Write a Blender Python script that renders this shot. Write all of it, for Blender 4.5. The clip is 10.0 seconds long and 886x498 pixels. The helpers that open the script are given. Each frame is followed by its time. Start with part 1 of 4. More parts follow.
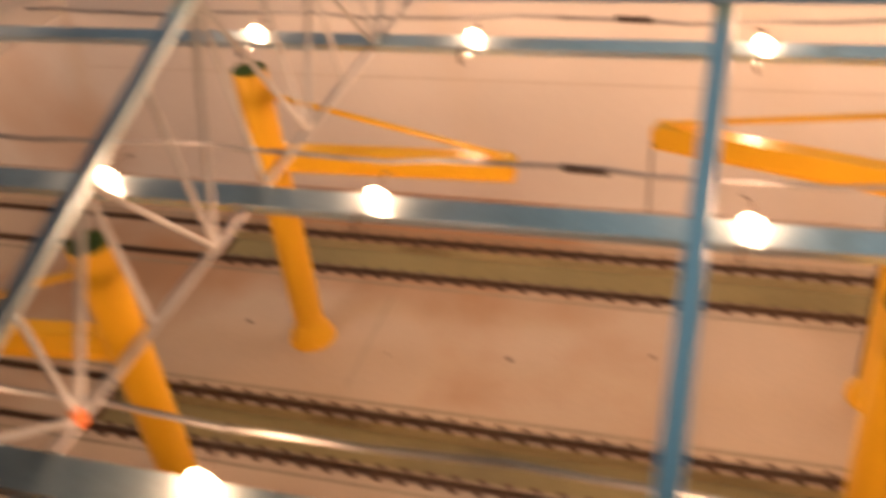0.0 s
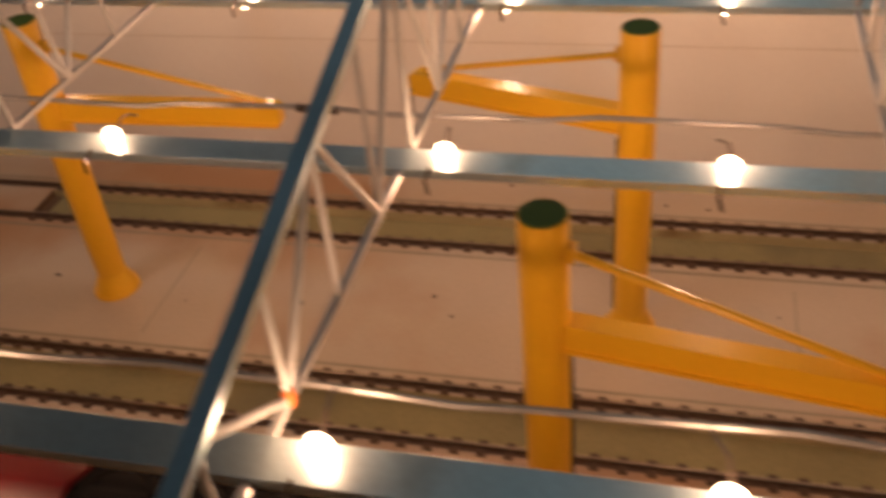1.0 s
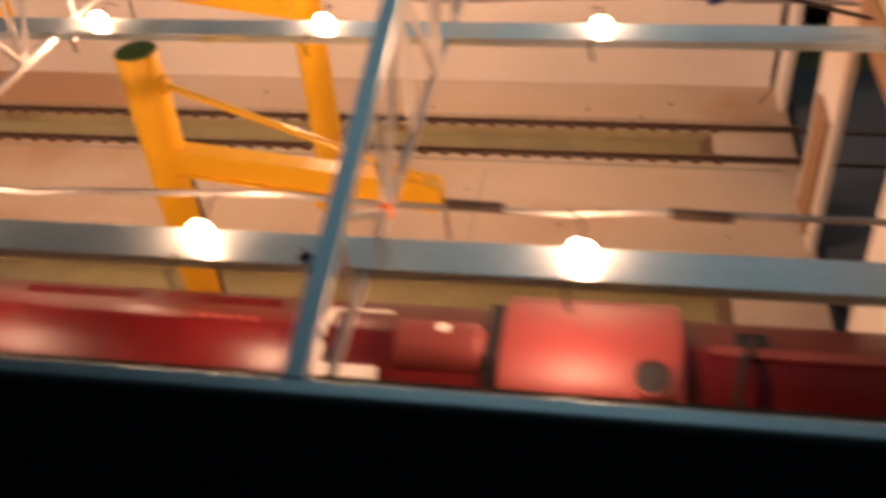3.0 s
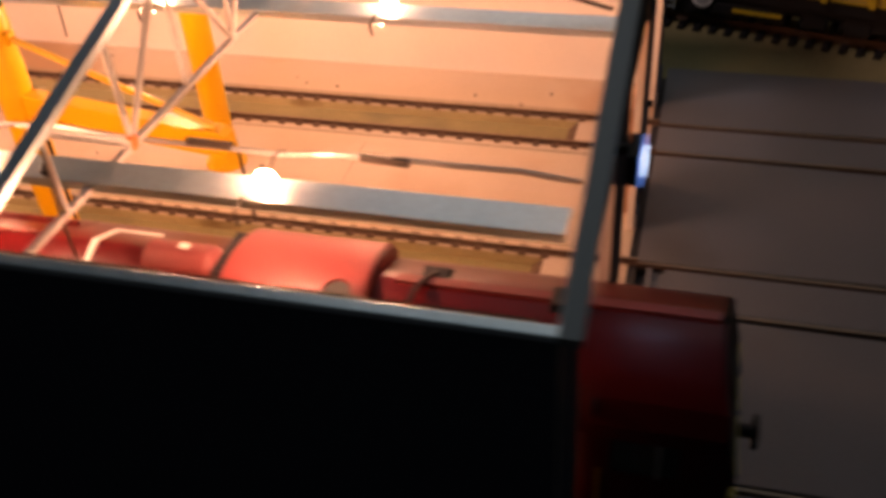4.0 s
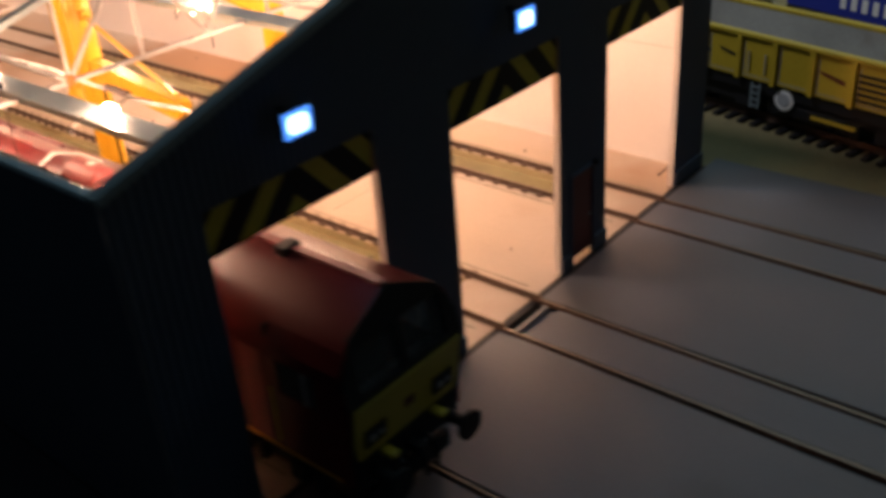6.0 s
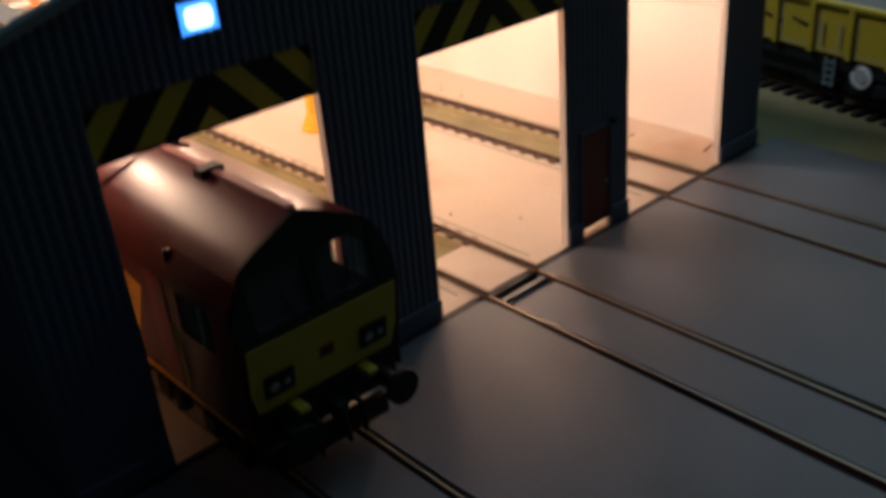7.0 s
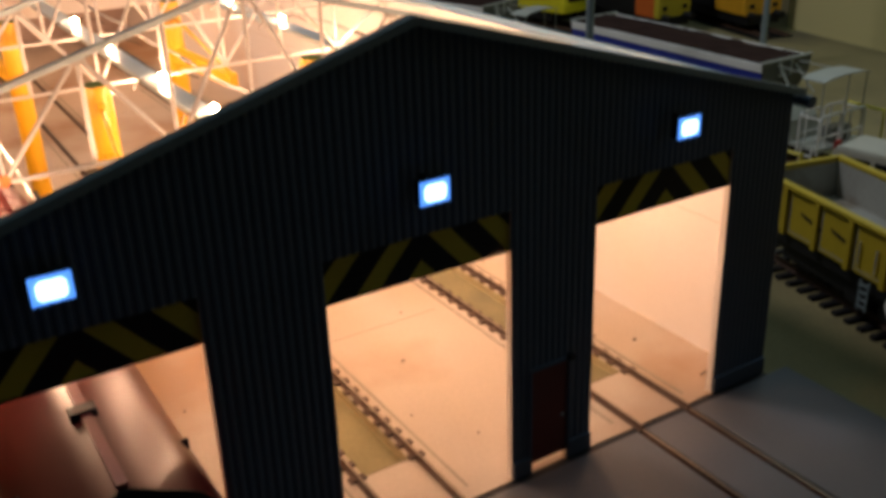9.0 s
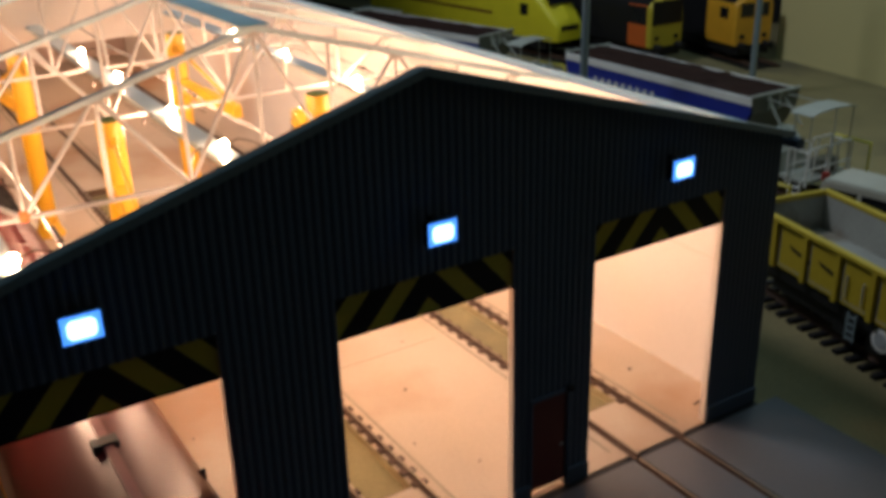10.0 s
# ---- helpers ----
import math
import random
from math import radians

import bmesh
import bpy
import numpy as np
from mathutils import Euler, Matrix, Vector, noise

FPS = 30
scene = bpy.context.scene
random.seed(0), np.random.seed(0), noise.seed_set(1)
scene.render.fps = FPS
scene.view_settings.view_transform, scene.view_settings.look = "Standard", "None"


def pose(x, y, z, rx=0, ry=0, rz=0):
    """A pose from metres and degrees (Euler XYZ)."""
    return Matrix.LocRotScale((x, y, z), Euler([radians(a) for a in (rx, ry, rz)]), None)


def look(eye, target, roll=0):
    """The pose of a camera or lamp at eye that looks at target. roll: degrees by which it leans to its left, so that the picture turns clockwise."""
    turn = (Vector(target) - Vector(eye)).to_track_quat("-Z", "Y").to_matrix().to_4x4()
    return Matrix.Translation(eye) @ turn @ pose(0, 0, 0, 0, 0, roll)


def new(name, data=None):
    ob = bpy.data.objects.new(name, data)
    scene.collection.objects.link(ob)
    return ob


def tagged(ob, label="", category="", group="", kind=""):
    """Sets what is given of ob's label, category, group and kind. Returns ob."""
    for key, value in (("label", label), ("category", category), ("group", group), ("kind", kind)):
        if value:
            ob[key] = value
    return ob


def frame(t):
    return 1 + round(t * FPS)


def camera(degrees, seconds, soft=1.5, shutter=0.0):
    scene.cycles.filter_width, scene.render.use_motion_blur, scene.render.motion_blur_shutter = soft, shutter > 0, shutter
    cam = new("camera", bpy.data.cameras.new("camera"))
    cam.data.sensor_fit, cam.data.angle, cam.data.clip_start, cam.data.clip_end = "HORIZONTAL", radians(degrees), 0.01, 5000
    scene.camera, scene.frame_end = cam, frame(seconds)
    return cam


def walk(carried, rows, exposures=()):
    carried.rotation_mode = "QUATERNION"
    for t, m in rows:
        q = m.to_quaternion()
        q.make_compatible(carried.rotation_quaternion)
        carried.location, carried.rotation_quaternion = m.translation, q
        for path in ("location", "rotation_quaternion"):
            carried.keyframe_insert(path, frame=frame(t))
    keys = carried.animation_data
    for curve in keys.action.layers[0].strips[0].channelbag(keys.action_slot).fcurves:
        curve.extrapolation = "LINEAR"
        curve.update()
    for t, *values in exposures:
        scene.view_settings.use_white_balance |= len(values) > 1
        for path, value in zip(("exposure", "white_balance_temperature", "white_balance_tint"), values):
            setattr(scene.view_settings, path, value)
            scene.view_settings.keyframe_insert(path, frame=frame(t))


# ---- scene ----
PATH = [
    (0.0, (-0.16630, -0.04331, 0.17335), (-0.17204, -0.02810, 0.16170), -7.3),
    (0.5, (-0.13668, -0.04545, 0.16554), (-0.14188, -0.03027, 0.15359), -7.3),
    (1.0, (-0.12116, -0.04714, 0.16778), (-0.12582, -0.03185, 0.15576), -6.2),
    (1.5, (-0.10285, -0.05666, 0.16619), (-0.10694, -0.04133, 0.15400), -5.6),
    (2.0, (-0.09116, -0.06242, 0.15933), (-0.09502, -0.04725, 0.14688), -5.6),
    (2.5, (-0.07581, -0.07086, 0.16063), (-0.07938, -0.05567, 0.14813), -5.3),
    (3.0, (-0.05226, -0.07842, 0.16073), (-0.05566, -0.06311, 0.14831), -4.9),
    (3.2, (-0.03990, -0.08342, 0.16022), (-0.04339, -0.06814, 0.14780), -5.4),
    (4.5, (0.04372, -0.09777, 0.16588), (0.03765, -0.08281, 0.15408), -2.8),
    (5.0, (0.07157, -0.10030, 0.16388), (0.06346, -0.08567, 0.15292), -3.4),
    (5.5, (0.09784, -0.09562, 0.16019), (0.08752, -0.08186, 0.14999), -4.6),
    (6.0, (0.13709, -0.07978, 0.15115), (0.12554, -0.06677, 0.14127), -4.5),
    (6.2, (0.14439, -0.07077, 0.14829), (0.13245, -0.05801, 0.13856), -4.6),
    (7.5, (0.15901, -0.02894, 0.11142), (0.14463, -0.01842, 0.10234), -4.4),
    (8.0, (0.17322, -0.00591, 0.12252), (0.15807, 0.00386, 0.11386), -3.1),
    (8.5, (0.16855, 0.01105, 0.13533), (0.15290, 0.02042, 0.12712), -3.3),
    (9.0, (0.16086, 0.01122, 0.15313), (0.14526, 0.02067, 0.14493), -2.1),
    (9.5, (0.16148, 0.00741, 0.15727), (0.14592, 0.01692, 0.14906), -1.7),
    (10.0, (0.16469, 0.00484, 0.16074), (0.14907, 0.01456, 0.15289), -1.6),
]
cam = camera(49.5, 10.0, soft=4.0, shutter=0.9)
walk(cam, [(t, look(eye, target, roll)) for t, eye, target, roll in PATH],
     exposures=[(0.0, -1.0, 6500, 15), (1.0, -1.7, 6600, 16), (2.0, -1.3, 6700, 20), (3.2, -0.8, 6700, 22), (4.5, -0.02, 9000, 56), (5.0, 0.1, 7400, 38), (5.5, 0.12, 6200, 24),
                (6.0, 0.1, 6300, 20), (7.5, 0.2, 5450, 9), (8.0, 0.1, 6000, 12),
                (8.5, -0.1, 7100, 18), (9.0, -0.05, 6700, 17), (10.0, 0.0, 6150, 13)])

# The place is a model railway at 1:76. All lengths below are centimetres.
S = 0.01
LAMP_X = (-5.65, -11.33, -16.38, -23.25, -29.3)
BAY_X = (-45.0, -56.0)             # lamps of the bay behind the partition
LAMP_Y = (2.48, 9.6, 16.9)
TRACK_Y = (3.18, 10.27, 17.65)
TRUSS = ((-8.59, 0.0), (-17.05, 0.0), (-25.72, -0.4))    # place and lean of the ridge
BACK_X, PART_X = -67.0, -38.5      # far end of the shed, hanging partition
WALL_N, WALL_F = -1.0, 21.75      # outer faces of the near and the far wall
RIDGE_Y, RIDGE_Z, EAVE_Z = 10.3, 11.75, 8.42
DOORS = ((0.90, 5.47), (8.04, 12.64), (15.14, 19.65))
LINTEL, SHUTTER = 7.32, 6.35
STAFF, STAFF_TOP = (13.22, 14.36), 2.95      # staff door opening in the pier

# ---- world and lamps ----
world = bpy.data.worlds.new("dusk_room")
scene.world = world
world.use_nodes = True
wn, wl = world.node_tree.nodes, world.node_tree.links
wc = wn.new("ShaderNodeTexCoord")
wsep = wn.new("ShaderNodeSeparateXYZ")
wmap = wn.new("ShaderNodeMapRange")
wmap.inputs["From Min"].default_value = -0.2
wmap.inputs["From Max"].default_value = 1.0
wmix = wn.new("ShaderNodeMix")
wmix.data_type = "RGBA"
wmix.inputs["A"].default_value = (0.015, 0.015, 0.009, 1)
wmix.inputs["B"].default_value = (0.010, 0.016, 0.024, 1)
wl.new(wc.outputs["Generated"], wsep.inputs[0])
wl.new(wsep.outputs["Z"], wmap.inputs["Value"])
wl.new(wmap.outputs[0], wmix.inputs["Factor"])
wl.new(wmix.outputs["Result"], wn["Background"].inputs["Color"])
wn["Background"].inputs["Strength"].default_value = 0.65


def point_lamp(name, x, y, z, watts, colour, radius):
    lamp = bpy.data.lights.new(name, "POINT")
    lamp.energy, lamp.color, lamp.shadow_soft_size = watts, colour, radius * S
    ob = new(name, lamp)
    ob.location = (x * S, y * S, z * S)
    return ob


WARM = (1.0, 0.55, 0.32)
for ly in LAMP_Y:
    for lx in LAMP_X + BAY_X:
        point_lamp("bulb_light", lx, ly, 7.1, 0.036 if lx == LAMP_X[4] else 0.062, WARM, 0.12)
        point_lamp("bulb_light", lx + 0.05, ly + 0.30, 7.92, 0.016, WARM, 0.10)
for d0, d1 in DOORS:
    spot = bpy.data.lights.new("flood_light", "SPOT")
    spot.energy, spot.color, spot.shadow_soft_size = 0.0055, (0.36, 0.64, 1.0), 0.25 * S
    spot.spot_size, spot.spot_blend = radians(118), 0.9
    new("flood_light", spot).matrix_world = look(Vector((0.85, (d0 + d1) / 2 - 0.1, 8.42)) * S, Vector((5.5, (d0 + d1) / 2, 0)) * S)

# the room's own cool light panel, high behind the yard and out of sight
ceiling = bpy.data.lights.new("unseen_light", "AREA")
ceiling.shape, ceiling.size, ceiling.size_y, ceiling.energy, ceiling.color = "RECTANGLE", 0.50, 0.25, 0.26, (0.60, 0.88, 1.0)
new("unseen_light", ceiling).matrix_world = look((-0.02, 0.50, 0.34), (-0.01, 0.10, 0.03))
overhead = bpy.data.lights.new("unseen_light", "AREA")
overhead.shape, overhead.size, overhead.size_y, overhead.energy, overhead.color = "SQUARE", 0.45, 0.45, 0.58, (0.58, 0.92, 1.0)
new("unseen_light", overhead).matrix_world = look((-0.10, 0.33, 0.80), (-0.09, 0.28, 0.0))
# added spot with no known source: fills the yard, cone kept off the apron
desk = bpy.data.lights.new("unseen_light", "SPOT")
desk.energy, desk.color, desk.shadow_soft_size, desk.spot_size, desk.spot_blend = 5.8, (0.92, 0.96, 1.0), 0.06, radians(72), 0.6
new("unseen_light", desk).matrix_world = look((-0.35, 0.0, 0.60), (-0.18, 0.50, 0.0))


# ---- materials ----
def material(name, colour, rough=0.6, metal=0.0, vary=0.12, scale=60.0, bump=0.0, fine=900.0, spots=None, coat=0.0, random_tone=0.0):
    m = bpy.data.materials.new(name)
    m.use_nodes = True
    n, l = m.node_tree.nodes, m.node_tree.links
    b = n["Principled BSDF"]
    b.inputs["Metallic"].default_value = metal
    b.inputs["Coat Weight"].default_value = coat
    co = n.new("ShaderNodeTexCoord")
    big = n.new("ShaderNodeTexNoise")
    big.inputs["Scale"].default_value, big.inputs["Detail"].default_value = scale, 5.0
    small = n.new("ShaderNodeTexNoise")
    small.inputs["Scale"].default_value, small.inputs["Detail"].default_value = fine, 3.0
    for k in (big, small):
        l.new(co.outputs["Object"], k.inputs["Vector"])
    add = n.new("ShaderNodeMath")
    add.operation = "ADD"
    half = n.new("ShaderNodeMath")
    half.operation, half.inputs[1].default_value = "MULTIPLY", 0.5
    l.new(small.outputs["Fac"], half.inputs[0])
    l.new(big.outputs["Fac"], add.inputs[0])
    l.new(half.outputs[0], add.inputs[1])
    mr = n.new("ShaderNodeMapRange")
    mr.inputs["From Min"].default_value, mr.inputs["From Max"].default_value = 0.45, 1.05
    mr.inputs["To Min"].default_value, mr.inputs["To Max"].default_value = 1.0 - vary, 1.0 + vary
    l.new(add.outputs[0], mr.inputs["Value"])
    hsv = n.new("ShaderNodeHueSaturation")
    hsv.inputs["Color"].default_value = (*colour, 1)
    l.new(mr.outputs[0], hsv.inputs["Value"])
    out = hsv.outputs["Color"]
    if random_tone:
        info = n.new("ShaderNodeObjectInfo")
        rr = n.new("ShaderNodeMapRange")
        rr.inputs["To Min"].default_value, rr.inputs["To Max"].default_value = 1 - random_tone, 1 + random_tone
        l.new(info.outputs["Random"], rr.inputs["Value"])
        h2 = n.new("ShaderNodeHueSaturation")
        l.new(out, h2.inputs["Color"])
        l.new(rr.outputs[0], h2.inputs["Value"])
        out = h2.outputs["Color"]
    if spots:
        tex = n.new("ShaderNodeTexNoise")
        tex.inputs["Scale"].default_value, tex.inputs["Detail"].default_value = spots[1], 6.0
        l.new(co.outputs["Object"], tex.inputs["Vector"])
        ramp = n.new("ShaderNodeMapRange")
        ramp.inputs["From Min"].default_value, ramp.inputs["From Max"].default_value = spots[2], spots[2] + 0.12
        l.new(tex.outputs["Fac"], ramp.inputs["Value"])
        mix = n.new("ShaderNodeMix")
        mix.data_type = "RGBA"
        mix.inputs["B"].default_value = (*spots[0], 1)
        l.new(ramp.outputs[0], mix.inputs["Factor"])
        l.new(out, mix.inputs["A"])
        out = mix.outputs["Result"]
    l.new(out, b.inputs["Base Color"])
    rm = n.new("ShaderNodeMapRange")
    rm.inputs["To Min"].default_value, rm.inputs["To Max"].default_value = max(0.05, rough - 0.1), min(1.0, rough + 0.1)
    l.new(big.outputs["Fac"], rm.inputs["Value"])
    l.new(rm.outputs[0], b.inputs["Roughness"])
    if bump:
        bp = n.new("ShaderNodeBump")
        bp.inputs["Strength"].default_value, bp.inputs["Distance"].default_value = bump, 0.0004
        l.new(add.outputs[0], bp.inputs["Height"])
        l.new(bp.outputs[0], b.inputs["Normal"])
    return m


def glow(name, colour, strength):
    m = bpy.data.materials.new(name)
    m.use_nodes = True
    b = m.node_tree.nodes["Principled BSDF"]
    b.inputs["Base Color"].default_value = (0.8, 0.8, 0.8, 1)
    b.inputs["Emission Color"].default_value = (*colour, 1)
    b.inputs["Emission Strength"].default_value = strength
    return m


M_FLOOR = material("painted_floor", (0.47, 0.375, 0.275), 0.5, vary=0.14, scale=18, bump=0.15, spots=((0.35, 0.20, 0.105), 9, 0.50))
M_YARD = material("grey_concrete", (0.085, 0.088, 0.096), 0.5, vary=0.16, scale=22, bump=0.25, spots=((0.062, 0.058, 0.054), 12, 0.55))
M_PIT = material("khaki_pit", (0.42, 0.36, 0.20), 0.8, vary=0.2, scale=40, spots=((0.20, 0.13, 0.06), 30, 0.60))
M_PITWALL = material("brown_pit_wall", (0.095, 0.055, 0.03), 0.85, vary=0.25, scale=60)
M_GROUND = material("ochre_ground", (0.23, 0.19, 0.085), 0.9, vary=0.25, scale=25, bump=0.5, spots=((0.13, 0.11, 0.06), 14, 0.58))
M_BARE = material("bare_brown_board", (0.30, 0.17, 0.095), 0.75, vary=0.2, scale=30)
M_WALLP = material("cream_wall", (0.80, 0.76, 0.70), 0.6, vary=0.05, scale=14, spots=((0.64, 0.49, 0.37), 6, 0.57))
M_CLAD = material("blue_grey_cladding", (0.068, 0.095, 0.140), 0.62, vary=0.16, scale=25)
M_TRIM = material("pale_trim", (0.62, 0.80, 0.86), 0.34, metal=0.6, vary=0.1, scale=40)
M_TRIMD = material("dark_trim", (0.20, 0.25, 0.26), 0.4, vary=0.1, scale=40)
M_RIDGE = material("pale_blue_plate", (0.50, 0.68, 0.72), 0.5, metal=0.2, vary=0.12, scale=50)
M_TRUSS = material("pale_truss_strip", (0.60, 0.60, 0.58), 0.5, metal=0.25, vary=0.12, scale=70, spots=((0.45, 0.38, 0.30), 60, 0.66))
M_BEAM = material("brushed_pale_metal", (0.70, 0.85, 0.89), 0.33, metal=0.6, vary=0.15, scale=45, spots=((0.20, 0.22, 0.16), 16, 0.64))
M_ORANGE = material("orange_solder", (0.75, 0.20, 0.05), 0.5)
M_CRANE = material("yellow_crane", (0.81, 0.45, 0.018), 0.38, vary=0.08, scale=35, spots=((0.62, 0.25, 0.01), 22, 0.66))
M_CAP = material("green_cap", (0.13, 0.16, 0.02), 0.7)
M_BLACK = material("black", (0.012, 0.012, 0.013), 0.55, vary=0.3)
M_SOOT = material("sooty_grey", (0.008, 0.007, 0.0065), 0.8, vary=0.3)
M_WIRE = material("wire", (0.05, 0.035, 0.025), 0.5, vary=0.3)
M_STEEL = material("tinned_wire", (0.40, 0.39, 0.37), 0.38, metal=0.5, vary=0.25, scale=80, spots=((0.12, 0.09, 0.06), 45, 0.60))
M_SEAM = material("faint_seam", (0.60, 0.54, 0.46), 0.7)
M_GROOVE = material("grey_floor_line", (0.26, 0.23, 0.16), 0.6, vary=0.3, scale=50)
M_RAIL = material("rail_head", (0.24, 0.19, 0.14), 0.4, metal=0.8, vary=0.2)
M_RUST = material("rusty_rail", (0.075, 0.040, 0.022), 0.7, vary=0.3, scale=80)
M_RED = material("maroon_paint", (0.082, 0.0035, 0.0045), 0.36, vary=0.14, scale=30, spots=((0.14, 0.016, 0.015), 20, 0.64))
M_ROOFR = material("weathered_red", (0.22, 0.036, 0.032), 0.5, vary=0.12, scale=30)
M_PINK = material("dusty_red", (0.19, 0.035, 0.032), 0.55, vary=0.15, scale=40)
M_YEL = material("warning_yellow", (0.52, 0.42, 0.03), 0.45, vary=0.12, scale=40)
M_DOORR = material("red_door", (0.13, 0.015, 0.010), 0.5, vary=0.12)
M_GLASS = material("dark_glass", (0.01, 0.012, 0.014), 0.08)
M_PANE = material("clear_pane", (0.75, 0.78, 0.78), 0.15, vary=0.03)
M_PANE.node_tree.nodes["Principled BSDF"].inputs["Transmission Weight"].default_value = 0.95
M_PANE.node_tree.nodes["Principled BSDF"].inputs["IOR"].default_value = 1.05
M_WHITE = material("white_plastic", (0.78, 0.78, 0.74), 0.5, vary=0.08)
M_CREAM = material("dull_cream", (0.46, 0.45, 0.38), 0.5, vary=0.1)
M_GREY = material("grey_metal", (0.35, 0.36, 0.36), 0.5, vary=0.2, scale=50)
M_WAGIN = material("dirty_wagon_floor", (0.34, 0.34, 0.30), 0.8, vary=0.2, scale=40, spots=((0.16, 0.11, 0.06), 26, 0.52))
M_WYEL = material("wagon_yellow", (0.50, 0.36, 0.02), 0.5, vary=0.15, scale=30, spots=((0.35, 0.22, 0.03), 26, 0.64))
M_CANOPY = material("pale_grey_sheet", (0.36, 0.38, 0.33), 0.6, vary=0.15, scale=60)
M_SAGE = material("grubby_grey_green", (0.105, 0.11, 0.085), 0.6, vary=0.18, scale=60)
M_BLUE = material("wagon_blue", (0.015, 0.03, 0.30), 0.45, vary=0.12)
M_LOAD = material("dark_ballast_load", (0.030, 0.016, 0.013), 0.9, vary=0.4, scale=200, bump=0.8)
M_RED.node_tree.nodes["Principled BSDF"].inputs["Specular IOR Level"].default_value = 0.24
M_SOOT.node_tree.nodes["Principled BSDF"].inputs["Specular IOR Level"].default_value = 0.1
M_BLACK.node_tree.nodes["Principled BSDF"].inputs["Specular IOR Level"].default_value = 0.25
M_LOAD.node_tree.nodes["Principled BSDF"].inputs["Specular IOR Level"].default_value = 0.08
M_ORNG = material("loco_orange", (0.62, 0.13, 0.02), 0.5, vary=0.12)
M_AMBER = material("loco_amber", (0.72, 0.36, 0.02), 0.5, vary=0.12)
M_TAIL = material("tail_red", (0.42, 0.03, 0.02), 0.5)
M_LYEL = material("bright_yellow", (0.74, 0.66, 0.02), 0.45, vary=0.08)
M_BACK = material("olive_wall", (0.60, 0.53, 0.24), 0.9, vary=0.10, scale=6, bump=0.1)
M_BULB = glow("lit_bulb", (1.0, 0.68, 0.38), 160.0)
M_MAUVE = material("mauve_wall", (0.42, 0.31, 0.26), 0.7, vary=0.12)
M_LED = glow("lit_led", (0.45, 0.78, 1.0), 3.5)
# blue emission that imitates the halo round each floodlight
M_LEDHALO = glow("led_halo", (0.06, 0.30, 1.0), 1.3)


# ---- mesh helpers, in centimetres ----
def box(bm, x0, x1, y0, y1, z0, z1, bevel=0.0):
    v = [bm.verts.new((x, y, z)) for z in (z0, z1) for x, y in ((x0, y0), (x1, y0), (x1, y1), (x0, y1))]
    faces = [bm.faces.new([v[i] for i in q]) for q in ((3, 2, 1, 0), (4, 5, 6, 7), (0, 1, 5, 4), (1, 2, 6, 5), (2, 3, 7, 6), (3, 0, 4, 7))]
    if bevel:
        edges = list({e for f in faces for e in f.edges})
        bmesh.ops.bevel(bm, geom=edges, offset=bevel, segments=2, affect="EDGES", profile=0.5)
    return bm


def prism(bm, pts, axis, a, b):
    """A polygon pts in the two other axes, drawn out along axis from a to b."""
    def at(p, c):
        return {"x": (c, p[0], p[1]), "y": (p[0], c, p[1]), "z": (p[0], p[1], c)}[axis]
    lo, hi = [bm.verts.new(at(p, a)) for p in pts], [bm.verts.new(at(p, b)) for p in pts]
    n = len(pts)
    bm.faces.new(lo[::-1])
    bm.faces.new(hi)
    for i in range(n):
        bm.faces.new((lo[i], lo[(i + 1) % n], hi[(i + 1) % n], hi[i]))
    return bm


def rod(bm, p, q, r, n=8, r2=None):
    p, q = Vector(p), Vector(q)
    d = (q - p).normalized()
    u = d.orthogonal().normalized()
    w = d.cross(u)
    rings = []
    for c, rad in ((p, r), (q, r if r2 is None else r2)):
        rings.append([bm.verts.new(c + rad * (math.cos(2 * math.pi * k / n) * u + math.sin(2 * math.pi * k / n) * w)) for k in range(n)])
    for k in range(n):
        bm.faces.new((rings[0][k], rings[0][(k + 1) % n], rings[1][(k + 1) % n], rings[1][k]))
    bm.faces.new(rings[0][::-1])
    bm.faces.new(rings[1])
    return bm


def bar(bm, p, q, wide, tall, side=(1, 0, 0)):
    """A flat bar from p to q: wide along side, tall across it."""
    p, q, s = Vector(p), Vector(q), Vector(side)
    d = (q - p).normalized()
    t = d.cross(s).normalized()
    c = [[bm.verts.new(e + s * a * wide / 2 + t * b * tall / 2) for a, b in ((-1, -1), (1, -1), (1, 1), (-1, 1))] for e in (p, q)]
    for k in range(4):
        bm.faces.new((c[0][k], c[0][(k + 1) % 4], c[1][(k + 1) % 4], c[1][k]))
    bm.faces.new(c[0][::-1])
    bm.faces.new(c[1])
    return bm


def tube(bm, pts, r, n=6):
    """One continuous round wire through pts."""
    rings = []
    for k, p in enumerate(pts):
        d = (Vector(pts[min(k + 1, len(pts) - 1)]) - Vector(pts[max(k - 1, 0)])).normalized()
        u = d.cross(Vector((0, 0, 1))) if abs(d.z) < 0.95 else d.cross(Vector((1, 0, 0)))
        u.normalize()
        w = d.cross(u)
        rings.append([bm.verts.new(Vector(p) + r * (math.cos(2 * math.pi * i / n) * u + math.sin(2 * math.pi * i / n) * w)) for i in range(n)])
    for r0, r1 in zip(rings, rings[1:]):
        for i in range(n):
            bm.faces.new((r0[i], r0[(i + 1) % n], r1[(i + 1) % n], r1[i]))
    bm.faces.new(rings[0][::-1])
    bm.faces.new(rings[-1])
    return bm


